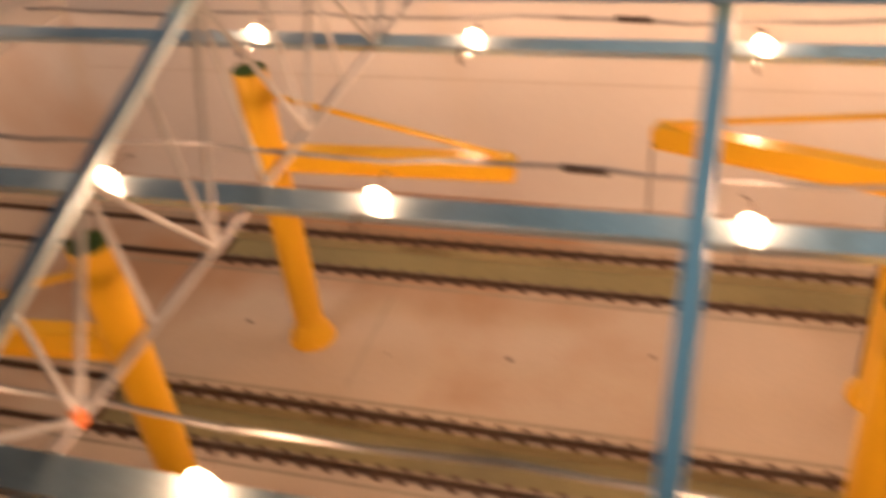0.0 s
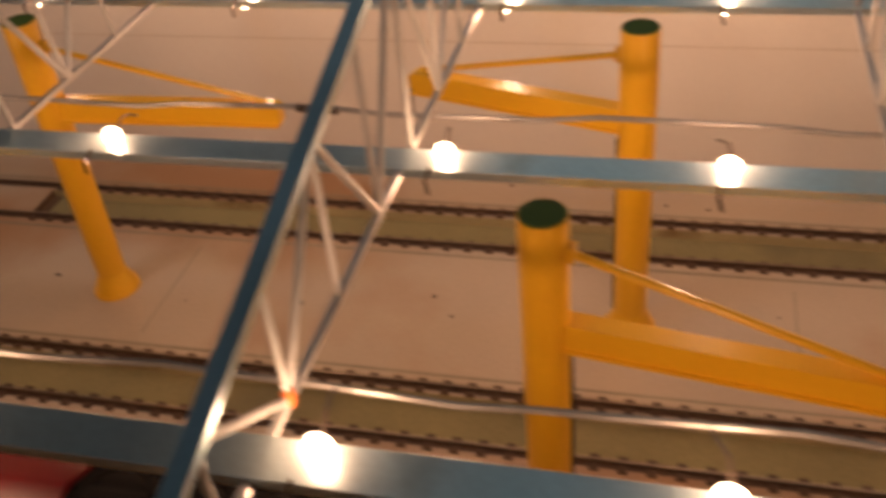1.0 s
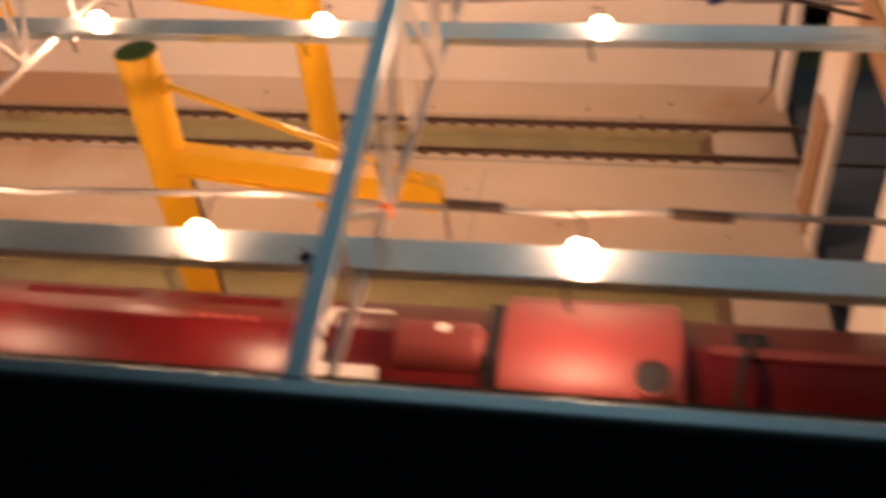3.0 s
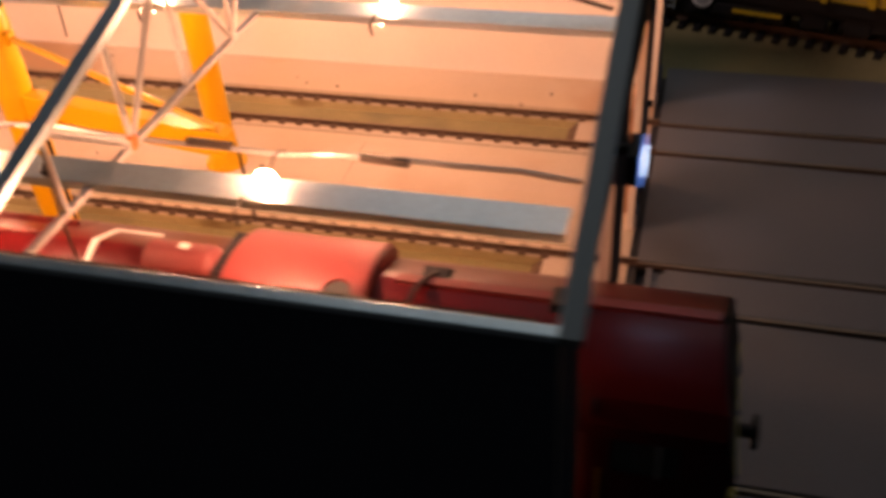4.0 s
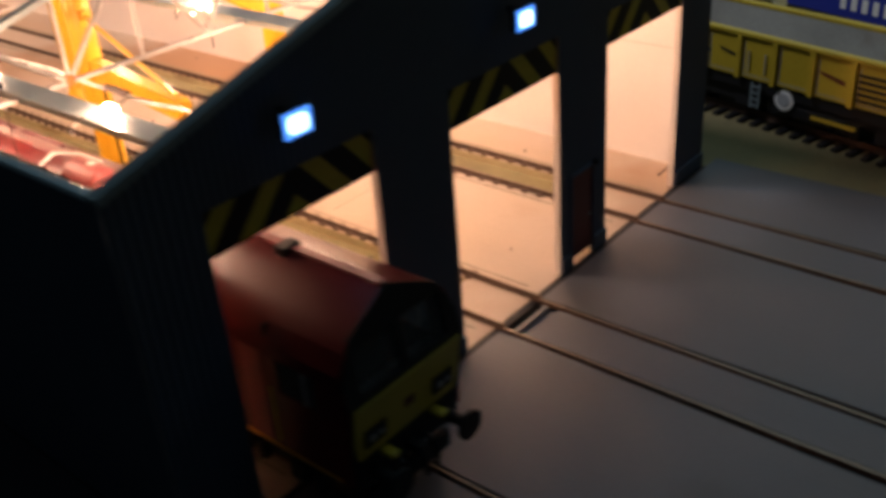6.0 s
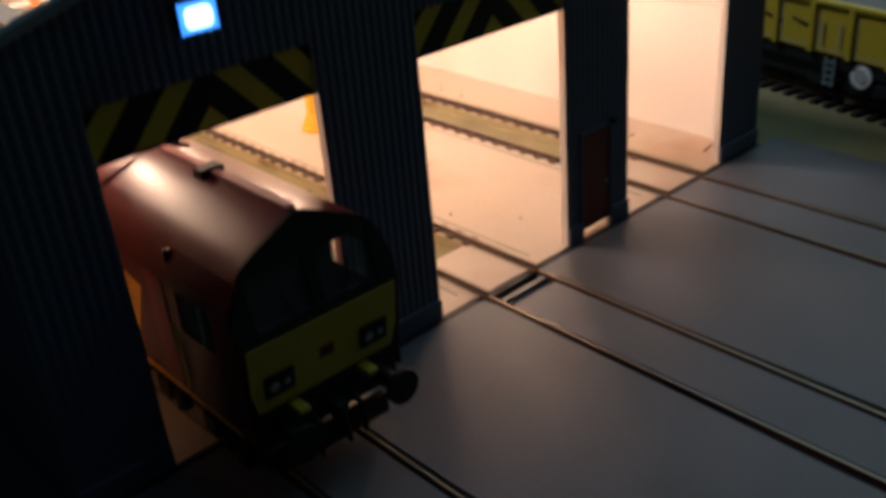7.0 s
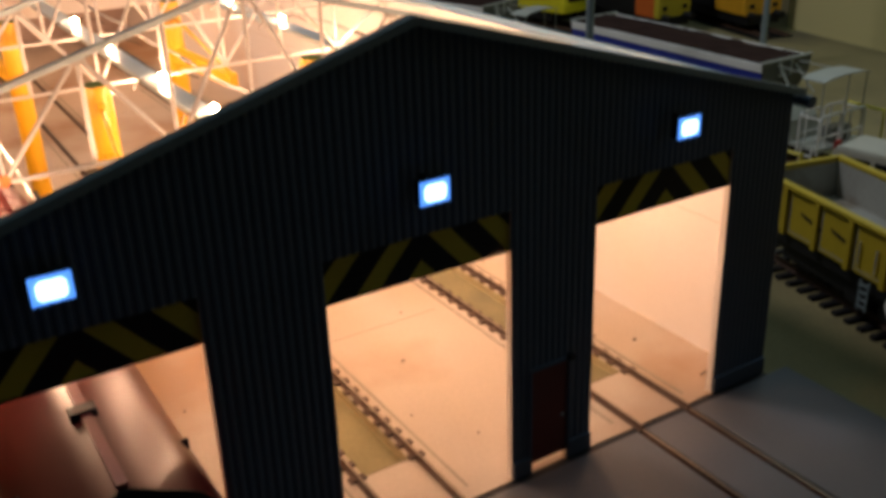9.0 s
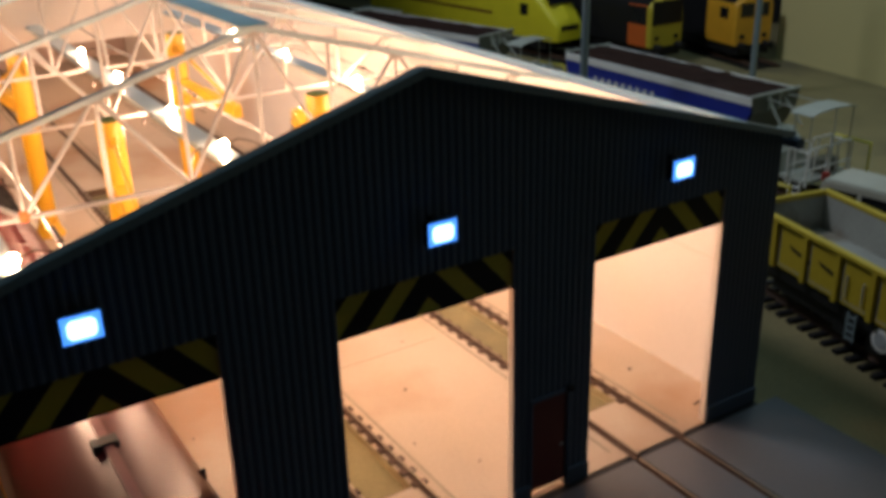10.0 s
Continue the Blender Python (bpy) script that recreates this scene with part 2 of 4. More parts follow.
def ball(bm, c, r, sx=1.0, sy=1.0, sz=1.0, n=10):
    got = bmesh.ops.create_uvsphere(bm, u_segments=n, v_segments=max(5, n // 2 + 1), radius=1.0)
    for v in got["verts"]:
        v.co = Vector((c[0] + v.co.x * r * sx, c[1] + v.co.y * r * sy, c[2] + v.co.z * r * sz))
    return bm


def mesh_of(name, bm, mat, smooth=False):
    bmesh.ops.recalc_face_normals(bm, faces=bm.faces)
    for v in bm.verts:
        v.co *= S
    me = bpy.data.meshes.new(name)
    bm.to_mesh(me)
    bm.free()
    me.materials.append(mat)
    if smooth:
        me.set_sharp_from_angle(angle=radians(40))
        for p in me.polygons:
            p.use_smooth = True
    return me


def part(name, bm, mat, parent=None, label="", smooth=False):
    ob = new(name, mesh_of(name, bm, mat, smooth))
    ob.parent = parent
    return tagged(ob, label)


def thing(name, x, y, z, label, category, group="", kind="", turn=0.0):
    ob = new(name)
    ob.matrix_basis = pose(x * S, y * S, z * S, 0, 0, turn)
    ob.empty_display_size = 0.01
    return tagged(ob, label, category, group, kind)


def B():
    return bmesh.new()


def roof_z(y):
    half = RIDGE_Y - WALL_N if y < RIDGE_Y else WALL_F - RIDGE_Y
    return RIDGE_Z - (RIDGE_Z - EAVE_Z) * abs(y - RIDGE_Y) / half


# ---- ground, floor, tracks ----
ground = part("ground", box(B(), -130, 110, -60, 90, -1.8, -0.3), M_GROUND)
tagged(ground, "ochre scatter-covered layout board under the railway", "ground", kind="structure")

back_wall = part("backdrop", box(B(), -2, 140, 0, 3, -0.3, 60), M_BACK)
back_wall.matrix_basis = pose(-0.31, 0.62, 0, 0, 0, -9.8)
# a black sheet paints the darkness left of the wall's end
black_sheet = part("backdrop", box(B(), -130, 6, 74, 76, -0.3, 60), M_BLACK)
tagged(black_sheet, "black sheet standing in for the unlit space behind the yard", "backdrop", kind="structure")
tagged(back_wall, "plain olive-yellow painted wall behind the layout", "wall", kind="structure")

PIT0, HALF = -32.6, 0.68
PIT_END = (-2.2, -2.2, -2.3)
bm = B()
edges = [WALL_N + 0.3]
for ty in TRACK_Y:
    edges += [ty - HALF, ty + HALF]
edges.append(WALL_F - 0.3)
for k in range(0, len(edges), 2):
    box(bm, BACK_X - 0.3, 0.05, edges[k], edges[k + 1], -0.45, 0.0)
for ty, pe in zip(TRACK_Y, PIT_END):
    box(bm, pe, 0.05, ty - HALF, ty + HALF, -0.45, -0.002)
    box(bm, BACK_X - 0.3, PIT0, ty - HALF, ty + HALF, -0.45, -0.002)
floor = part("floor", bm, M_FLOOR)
for jx, ya, yb in ((-12.2, 4.9, 8.6), (-20.5, 4.9, 8.6), (-33.0, 4.9, 8.6), (-45.0, 4.9, 8.6), (-9.0, 12.0, 15.9), (-26.0, 12.0, 15.9), (-41.0, 12.0, 15.9), (-21.5, 19.4, 21.1)):
    part("panel_joint", box(B(), jx, jx + 0.035, ya, yb, -0.01, 0.003), M_GROOVE, floor, "thin dark floor panel joint")
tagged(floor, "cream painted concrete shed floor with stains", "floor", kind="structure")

for ty, pe in zip(TRACK_Y, PIT_END):
    pit = thing("inspection_pit", (PIT0 + pe) / 2, ty, -0.9, "sunken inspection pit with khaki floor between shed rails", "pit", "inspection pits", "structure")
    hx = (pe - PIT0) / 2
    part("pit_floor", box(B(), -hx, hx, -HALF, HALF, -0.1, 0.0), M_PIT, pit)
    for sy in (-1, 1):
        part("pit_side", box(B(), -hx, hx, min(sy * HALF, sy * (HALF - 0.03)), max(sy * HALF, sy * (HALF - 0.03)), 0.0, 0.88), M_PIT, pit)
    part("pit_ramp", prism(B(), [(hx - 0.06, 0.0), (hx - 0.06, 0.85), (hx - 1.0, 0.0)], "y", -HALF + 0.04, HALF - 0.04), M_PITWALL, pit, "dark brown ramp at the pit end")
    part("pit_ramp", prism(B(), [(-hx + 0.06, 0.0), (-hx + 0.06, 0.7), (-hx + 1.6, 0.0)], "y", -HALF + 0.04, HALF - 0.04), M_PITWALL, pit, "dark brown ramp at the pit end")
    for sx in (-1, 1):
        part("pit_end", box(B(), min(sx * hx, sx * (hx - 0.05)), max(sx * hx, sx * (hx - 0.05)), -HALF + 0.03, HALF - 0.03, 0.0, 0.88), M_PITWALL, pit, "brown pit end wall")

bm = B()
yard_edges = [-58.0]
for ty in TRACK_Y:
    yard_edges += [ty - 1.02, ty + 1.02]
yard_edges.append(22.5)
for k in range(0, len(yard_edges), 2):
    lo, hi = yard_edges[k], yard_edges[k + 1]
    wl, wh = (0.10 if k else 0.0), (0.10 if k + 2 < len(yard_edges) else 0.0)
    prism(bm, [(0.28, lo), (105, lo + wl), (105, hi - wh), (0.28, hi)] if not (wl or wh) else
          [(0.28, lo), (3.0, lo), (9.0, lo + wl), (105, lo + wl), (105, hi - wh), (9.0, hi - wh), (3.0, hi), (0.28, hi)], "z", -0.3, 0.0)
yard = part("pavement", bm, M_YARD)
tagged(yard, "grey concrete apron outside the shed doors", "pavement", kind="structure")
# black strip, nearly flush, stands for the shade down in the threshold gap
gap = part("threshold_shade", box(B(), 0.052, 0.278, WALL_N, WALL_F, -0.298, -0.03), M_BLACK)
tagged(gap, "black strip painting the shade of the gap between shed floor and apron", "gap", kind="structure")
bm = B()
box(bm, -125, BACK_X - 0.5, -58, 22.5, -0.3, -0.03)
box(bm, BACK_X - 0.5, 0.28, -58, WALL_N - 0.05, -0.3, -0.03)
tagged(part("pavement", bm, M_YARD), "grey concrete strip beside the shed wall", "pavement", kind="structure")


def rail(bm, x0, x1, y, z0, top):
    prof = [(-0.11, z0), (0.11, z0), (0.11, z0 + 0.03), (0.025, z0 + 0.06), (0.025, top - 0.07), (0.045, top - 0.06), (0.045, top), (-0.045, top), (-0.045, top - 0.06), (-0.025, top - 0.07), (-0.025, z0 + 0.06), (-0.11, z0 + 0.03)]
    return prism(bm, [(y + a, z) for a, z in prof], "x", x0, x1)


RAIL_TOP = 0.16
chair_mesh = mesh_of("rail_chair", box(B(), -0.11, 0.11, -0.23, 0.23, 0.0, 0.07, 0.015), M_RUST)
for k, ty in enumerate(TRACK_Y):
    tr = thing("shed_track", 0, ty, 0, "rusty rails on small chairs beside an inspection pit", "railway track", "shed tracks")
    for sy in (-0.87, 0.87):
        r1 = part("rail", rail(B(), BACK_X + 0.4, 0.3, sy, -0.02, RAIL_TOP), M_RUST, tr)
        part("rail_head", box(B(), BACK_X + 0.4, 0.3, sy - 0.03, sy + 0.03, RAIL_TOP, RAIL_TOP + 0.008), M_RAIL, r1, "polished rail top")
        r2 = part("rail", rail(B(), 0.3, 105, sy, -0.2, 0.035), M_RUST, tr)
        part("rail_head", box(B(), 0.3, 105, sy - 0.03, sy + 0.03, 0.035, 0.043), M_RAIL, r2, "polished rail top")
        for i in range(49):
            ch = new("rail_chair", chair_mesh)
            ch.parent = tr
            ch.location = ((PIT0 + 0.3 + i * 0.627) * S, sy * S, 0.0)
        # black strips laid in the rail grooves as their shade
        for ga, gb in ((0.742, 0.80), (0.94, 1.14)):
            part("flangeway_shade", box(B(), 0.3, 105, min((1 if sy > 0 else -1) * ga, (1 if sy > 0 else -1) * gb), max((1 if sy > 0 else -1) * ga, (1 if sy > 0 else -1) * gb), -0.298, -0.08), M_BLACK, tr, "black strip painting the shade in the groove beside the rail")
        part("floor_strip", box(B(), BACK_X + 0.4, -0.4, sy * 1.5 - 0.035, sy * 1.5 + 0.035, -0.01, 0.012), M_GROOVE, tr, "grey-green floor line beside the rail")
    # slot bottoms are coloured black in place of deep shade
    part("channel", box(B(), 0.06, 1.2, -0.74, 0.74, -0.298, -0.26), M_BLACK, tr, "black plate painting the shade in the open channel")
    bm = B()
    x = 0.28
    if k == 1:
        box(bm, 0.55, 0.70, -0.74, 0.74, -0.3, -0.004)
        box(bm, 0.70, 1.02, -0.74, 0.74, -0.3, -0.13)
        x = 1.02
    box(bm, x, 105, -0.74, 0.74, -0.3, -0.004)
    part("infill", bm, M_YARD, tr, "grey concrete infill between the rails")

# ---- shed walls ----
def corrugate(bm, at, a0, a1, lo, hi, pitch=0.2, depth=0.02):
    """A ribbed skin: at(a, depth, z) gives the point; lo(a) and hi(a) its lower and upper edge."""
    n = int(round((a1 - a0) / pitch))
    marks, p = [], (a1 - a0) / n
    for k in range(n):
        s = a0 + k * p
        marks += [(s, 0.0), (s + 0.32 * p, 0.0), (s + 0.5 * p, depth), (s + 0.82 * p, depth)]
    marks.append((a1, 0.0))
    for (u0, d0), (u1, d1) in zip(marks, marks[1:]):
        m = (u0 + u1) / 2
        z0 = lo(m)
        bm.faces.new([bm.verts.new(at(*q)) for q in ((u0, d0, z0), (u1, d1, z0), (u1, d1, hi(u1)), (u0, d0, hi(u0)))])


def gable_wall(name, x, out, label):
    g = thing(name, x, 0, 0, label, "wall", kind="structure")

    def low(y):
        if out > 0 and STAFF[0] < y < STAFF[1]:
            return STAFF_TOP
        return LINTEL if any(d0 < y < d1 for d0, d1 in DOORS) else 0.0
    bm = B()
    cuts = sorted([WALL_N] + [v for d in DOORS for v in d] + list(STAFF) + [WALL_F])
    for a, b in zip(cuts, cuts[1:]):
        corrugate(bm, lambda u, d, z: (out * (0.02 + d), u, z), a, b, low, roof_z)
    part("cladding", bm, M_CLAD, g, "blue-grey corrugated cladding")
    # inner lining, one panel for each pier and the gable field above
    for a, b in zip([WALL_N] + [d[1] for d in DOORS], [d[0] for d in DOORS] + [WALL_F]):
        sides = [(a, b, 0.0)]
        if a < STAFF[0] < b:
            sides = [(a, STAFF[0], 0.0), (STAFF[0], STAFF[1], STAFF_TOP), (STAFF[1], b, 0.0)]
        bm = B()
        for ya, yb, z0 in sides:
            box(bm, min(0.015 * out, -0.18 * out), max(0.015 * out, -0.18 * out), ya, yb, z0, LINTEL)
            if z0 == 0.0:
                part("plinth", box(B(), 0.0, 0.11, ya + 0.02, yb - 0.02, 0.0, 0.5, 0.01), M_CLAD, g, "plain blue-grey plinth")
        part("pier", bm, M_WALLP, g, "cream inner pier")
    pts = [(WALL_N, LINTEL), (WALL_F, LINTEL), (WALL_F, EAVE_Z - 0.03), (RIDGE_Y, RIDGE_Z - 0.03), (WALL_N, EAVE_Z - 0.03)]
    part("gable_panel", prism(B(), pts, "x", -0.05 * out, 0.013 * out), M_WALLP, g, "cream inner gable panel")
    for a, b in ((WALL_N - 0.15, RIDGE_Y), (WALL_F + 0.15, RIDGE_Y)):
        za = EAVE_Z - 0.04
        part("barge_board", bar(B(), (0.14 * out, a, za + 0.08), (0.14 * out, b, RIDGE_Z + 0.08), 0.30, 0.18), M_TRIMD, g, "rounded dark barge board")
    return g


front = gable_wall("wall_front", 0.0, 1, "blue-grey corrugated shed gable with three door openings")
rear = part("wall_back", prism(B(), [(WALL_N, 0), (WALL_F, 0), (WALL_F, EAVE_Z - 0.03), (RIDGE_Y, RIDGE_Z), (WALL_N, EAVE_Z - 0.03)], "x", BACK_X - 0.3, BACK_X), M_MAUVE)
tagged(rear, "plain mauve-brown end wall of the shed", "wall", kind="structure")
hang = part("partition", prism(B(), [(WALL_N + 0.32, 6.4), (WALL_F - 0.32, 6.4), (WALL_F - 0.32, EAVE_Z), (RIDGE_Y, RIDGE_Z - 0.1), (WALL_N + 0.32, EAVE_Z)], "x", PART_X - 0.2, PART_X), M_WALLP)
tagged(hang, "pale cream partition panel hanging under the shed roof", "partition", kind="structure")

for name, y, out, label in (("wall_far", WALL_F, 1, "long side wall, cream inside, ribbed cladding outside"), ("wall_near", WALL_N, -1, "long side wall with dark ribbed cladding and pale eaves")):
    w = thing(name, 0, y, 0, label, "wall", kind="structure")
    bm = B()
    corrugate(bm, lambda u, d, z: (u, out * (0.02 + d), z), BACK_X, 0.0, lambda u: 0.0, lambda u: EAVE_Z)
    part("cladding", bm, M_CLAD, w)
    # near lining is out of view; its brown only cuts bounce onto the locomotive
    part("lining", box(B(), BACK_X + 0.33, -0.33, min(0.01 * out, (-0.5 if out > 0 else -0.3) * out), max(0.01 * out, (-0.5 if out > 0 else -0.3) * out), 0.0, EAVE_Z - 0.05), M_WALLP if out > 0 else M_PITWALL, w, "cream wall lining" if out > 0 else "unseen wall lining, dark brown to cut bounced light")
    part("eave", box(B(), BACK_X, 0.15, *sorted(((-0.07 if out > 0 else -0.13) * out, 0.10 * out)), EAVE_Z - 0.06, EAVE_Z + 0.06, 0.03), M_TRIM, w, "pale blue-grey eaves strip")
part("wall_seam", box(B(), PART_X, -0.4, -0.512, -0.49, 4.3, 4.33), M_SEAM, bpy.data.objects["wall_far"], "thin panel seam")
gut = thing("gutter", 0.1, WALL_F + 0.28, EAVE_Z - 0.22, "dark rounded gutter end at the shed eaves", "gutter", kind="structure")
part("pipe", rod(B(), (BACK_X, 0, 0), (0.3, 0, 0), 0.17, 12), M_CLAD, gut, smooth=True)

def clipped(pts, limit):
    """The part of a polygon whose first coordinate is at most limit."""
    out = []
    for p, q in zip(pts, pts[1:] + pts[:1]):
        if p[0] <= limit:
            out.append(p)
        if (p[0] < limit) != (q[0] < limit) and p[0] != q[0]:
            f = (limit - p[0]) / (q[0] - p[0])
            out.append((limit, p[1] + f * (q[1] - p[1])))
    return out


# striped roller shutters, wound up in the door heads
for d0, d1 in DOORS:
    sh = thing("roller_shutter", 0.0, (d0 + d1) / 2, SHUTTER, "raised roller door striped in black and yellow", "roller door", "shed roller doors")
    w, h = (d1 - d0) / 2, LINTEL - SHUTTER
    part("panel", box(B(), -0.16, -0.04, -w, w, 0.0, h + 0.02), M_YEL, sh, "yellow shutter panel")
    part("inner_face", box(B(), -0.178, -0.161, -w, w, 0.02, h + 0.02), M_BARE, sh, "bare brown inner face")
    part("bottom_rail", box(B(), -0.17, -0.03, -w, w, -0.04, 0.01), M_BLACK, sh)
    for side in (-1, 1):
        for k in range(3):
            c = -0.52 + k * 1.24
            poly = clipped([(c, h), (c + 0.68, h), (c + 0.68 + 0.86, 0.0), (c + 0.86, 0.0)], w)
            poly = [(-a, z) for a, z in clipped([(-a, z) for a, z in poly], 0.0)]
            if len(poly) >= 3:
                part("stripe", prism(B(), [(side * a, z) for a, z in poly], "x", -0.045, -0.030), M_BLACK, sh, "slanted black stripe")

# floodlights over the doors
for fy in (2.97, 10.36, 17.38):
    fl = thing("floodlight", -0.05, fy, 8.47, "lit square white floodlight on the shed gable", "floodlight", "gable floodlights")
    part("bracket", box(B(), 0.15, 0.45, -0.07, 0.07, 0.1, 0.25, 0.02), M_BLACK, fl)
    part("housing", box(B(), 0.42, 0.66, -0.36, 0.36, -0.26, 0.27, 0.05), M_BLACK, fl)
    # this plate is the painted blue halo, set behind the lens
    part("rim", box(B(), 0.645, 0.675, -0.35, 0.35, -0.25, 0.26, 0.008), M_LEDHALO, fl, "glowing blue plate standing in for the lens halo")
    part("lens", prism(B(), [(a * 0.24, c * 0.165) for a, c in ((-1, -0.6), (-0.75, -1), (0.75, -1), (1, -0.6), (1, 0.6), (0.75, 1), (-0.75, 1), (-1, 0.6))], "x", 0.67, 0.70), M_LED, fl, "glowing white lens")

# staff door in the pier
dr = thing("door_1", 0.0, (STAFF[0] + STAFF[1]) / 2, 0.0, "red staff door with a lit gap underneath, in the corrugated pier", "door", kind="structure")
hw = (STAFF[1] - STAFF[0]) / 2
part("leaf", box(B(), -0.03, 0.035, -hw + 0.02, hw - 0.02, 0.24, STAFF_TOP - 0.03, 0.01), M_DOORR, dr)
for sy in (-1, 1):
    part("frame", box(B(), -0.04, 0.09, *sorted((sy * hw, sy * (hw + 0.07))), 0.0, STAFF_TOP), M_CLAD, dr)
part("frame", box(B(), -0.04, 0.09, -hw - 0.07, hw + 0.07, STAFF_TOP + 0.002, STAFF_TOP + 0.09), M_CLAD, dr)
part("backing", box(B(), -0.30, -0.185, -hw - 0.16, hw + 0.1, 0.24, 3.6, 0.02), M_BARE, dr, "bare brown board behind the door")
part("handle", box(B(), 0.035, 0.07, 0.36, 0.46, 1.35, 1.42), M_GREY, dr, "small grey handle")
part("door_lamp", box(B(), 0.05, 0.2, hw - 0.05, hw + 0.12, STAFF_TOP + 0.03, STAFF_TOP + 0.17, 0.02), M_BLACK, dr, "small black fitting at the door head")

# a brown cable down the inside of the corner pier
cb = thing("cable", -0.26, 20.4, 0.0, "thin brown cable hanging down the inner pier", "cable")
part("strand", tube(B(), [(0, 0.25, 7.2), (-0.03, 0.2, 5.6), (0.0, 0.02, 4.0), (-0.04, 0.1, 2.2), (-0.12, -0.1, 0.5), (-0.5, -0.35, 0.06)], 0.04), M_WIRE, cb)

# ---- roof trusses ----
def truss_nodes():
    return [10.17 + 2.2 * k for k in range(-5, 6)]


def chord_z(y):
    return 11.5 - (11.5 - 8.4) * abs(y - 10.17) / 11.05


LOW_Z = 7.47


def roof_truss(x, lean):
    t = thing("roof_truss", x, 0, 0, "white strip-built roof truss with braced web", "roof truss", "shed roof trusses")
    ys = truss_nodes()

    def up(y):
        return (lean * (chord_z(y) - LOW_Z) / 3.0, y, chord_z(y))
    for a, b in ((ys[0], 10.17), (ys[-1], 10.17)):
        part("top_chord", bar(B(), up(a), up(b), 0.27, 0.15), M_TRIM, t)
    part("bottom_chord", bar(B(), (0, ys[0] + 0.2, LOW_Z), (0, ys[-1] - 0.2, LOW_Z), 0.12, 0.10), M_TRUSS, t)
    for k, y in enumerate(ys):
        if 0 < k < 10:
            part("upright", rod(B(), (0, y, LOW_Z), up(y), 0.06, 8), M_TRUSS, t)
        if k % 2 == 0 and 0 < k < 10:
            for j in (k - 1, k + 1):
                part("brace", rod(B(), (0, y, LOW_Z), up(ys[j]), 0.065, 8), M_TRUSS, t)
        elif 0 < k < 10:
            gx, gy, gz = up(y)
            part("gusset", box(B(), gx - 0.09, gx + 0.09, gy - 0.22, gy + 0.22, gz - 0.19, gz - 0.05, 0.03), M_TRUSS, t)
    part("joint", ball(B(), (0, ys[2], LOW_Z + 0.05), 0.14, 0.8, 1.2, 1.3), M_ORANGE, t, "orange-stained joint")
    return t


for tx, lean in TRUSS:
    roof_truss(tx, lean)

rb = thing("ridge_plate", 0, 10.0, 11.62, "flat pale blue ridge plate along the roof", "beam")
part("plate", box(B(), PART_X + 0.05, -7.9, -0.42, 0.42, 0.0, 0.07, 0.02), M_RIDGE, rb)

# lighting beams with pairs of small bulbs
def bulb(bm_r=0.19):
    return ball(B(), (0, 0, 0), bm_r, 1.15, 0.9, 1.0, 12)


for by in LAMP_Y:
    lb = thing("lighting_beam", 0, by, 7.5, "pale blue flat strip carrying warm lit bulbs", "light fitting", "shed lighting beams")
    part("strip", box(B(), BACK_X + 1, -0.4, -0.36, 0.36, 0.0, 0.07, 0.015), M_BEAM, lb)
    for ey in (-0.36, 0.36):
        part("lip", box(B(), BACK_X + 1, -0.4, min(ey, ey * 0.9), max(ey, ey * 0.9), -0.10, 0.0), M_TRIM, lb)
    for lx in LAMP_X + BAY_X:
        for side in (-1, 1):
            b1 = part("bulb", bulb(0.15 if side > 0 else 0.085), M_BULB, lb, "glowing warm bulb", smooth=True)
            b1.location = ((lx + 0.05 * side) * S, (0.30 if side > 0 else -0.06) * S, (0.08 if side > 0 else -0.16) * S)
        lead = B()
        rod(lead, (lx - 0.1, -0.3, 0.08), (lx - 0.12, -0.62, -0.02), 0.03, 5)
        rod(lead, (lx - 0.12, -0.62, -0.02), (lx - 0.05, -0.7, -0.22), 0.03, 5)
        part("lead", lead, M_WIRE, lb, "thin dark wire lead")
        tail = tube(B(), [(lx + 0.08, 0.42, 0.12), (lx + 0.02, 0.8, 0.2), (lx - 0.12, 1.25, 0.0), (lx - 0.16, 1.57, -0.2)], 0.026)
        part("lead", tail, M_WIRE, lb, "thin dark wire lead")

hw = thing("hanging_wire", -9.46, 2.2, 7.5, "thin dark wire knotted over the lighting beam", "wire")
part("strand", tube(B(), [(0, 0, 0.32), (0.02, -0.03, 0.05), (0.03, -0.05, -0.5), (0.06, -0.1, -1.3), (0.12, -0.16, -2.05)], 0.025), M_WIRE, hw)
part("knot", ball(B(), (0, 0, 0.16), 0.09, 1.3, 0.9, 0.8, 8), M_BLACK, hw, "dark knot")
we = thing("wire_end", -3.6, 9.75, 7.75, "dark blue sleeved wire end looped on the lighting beam", "wire")
part("sleeve", rod(B(), (0, 0.2, 0.3), (0.25, 0.25, 0.36), 0.11, 10), M_BLUE, we, "dark blue sleeve", smooth=True)
part("loop", tube(B(), [(0.2, 0.24, 0.35), (0.9, 0.35, 0.42), (1.6, 0.3, 0.3), (2.4, 0.2, 0.12), (3.0, 0.1, 0.02)], 0.045), M_WIRE, we)

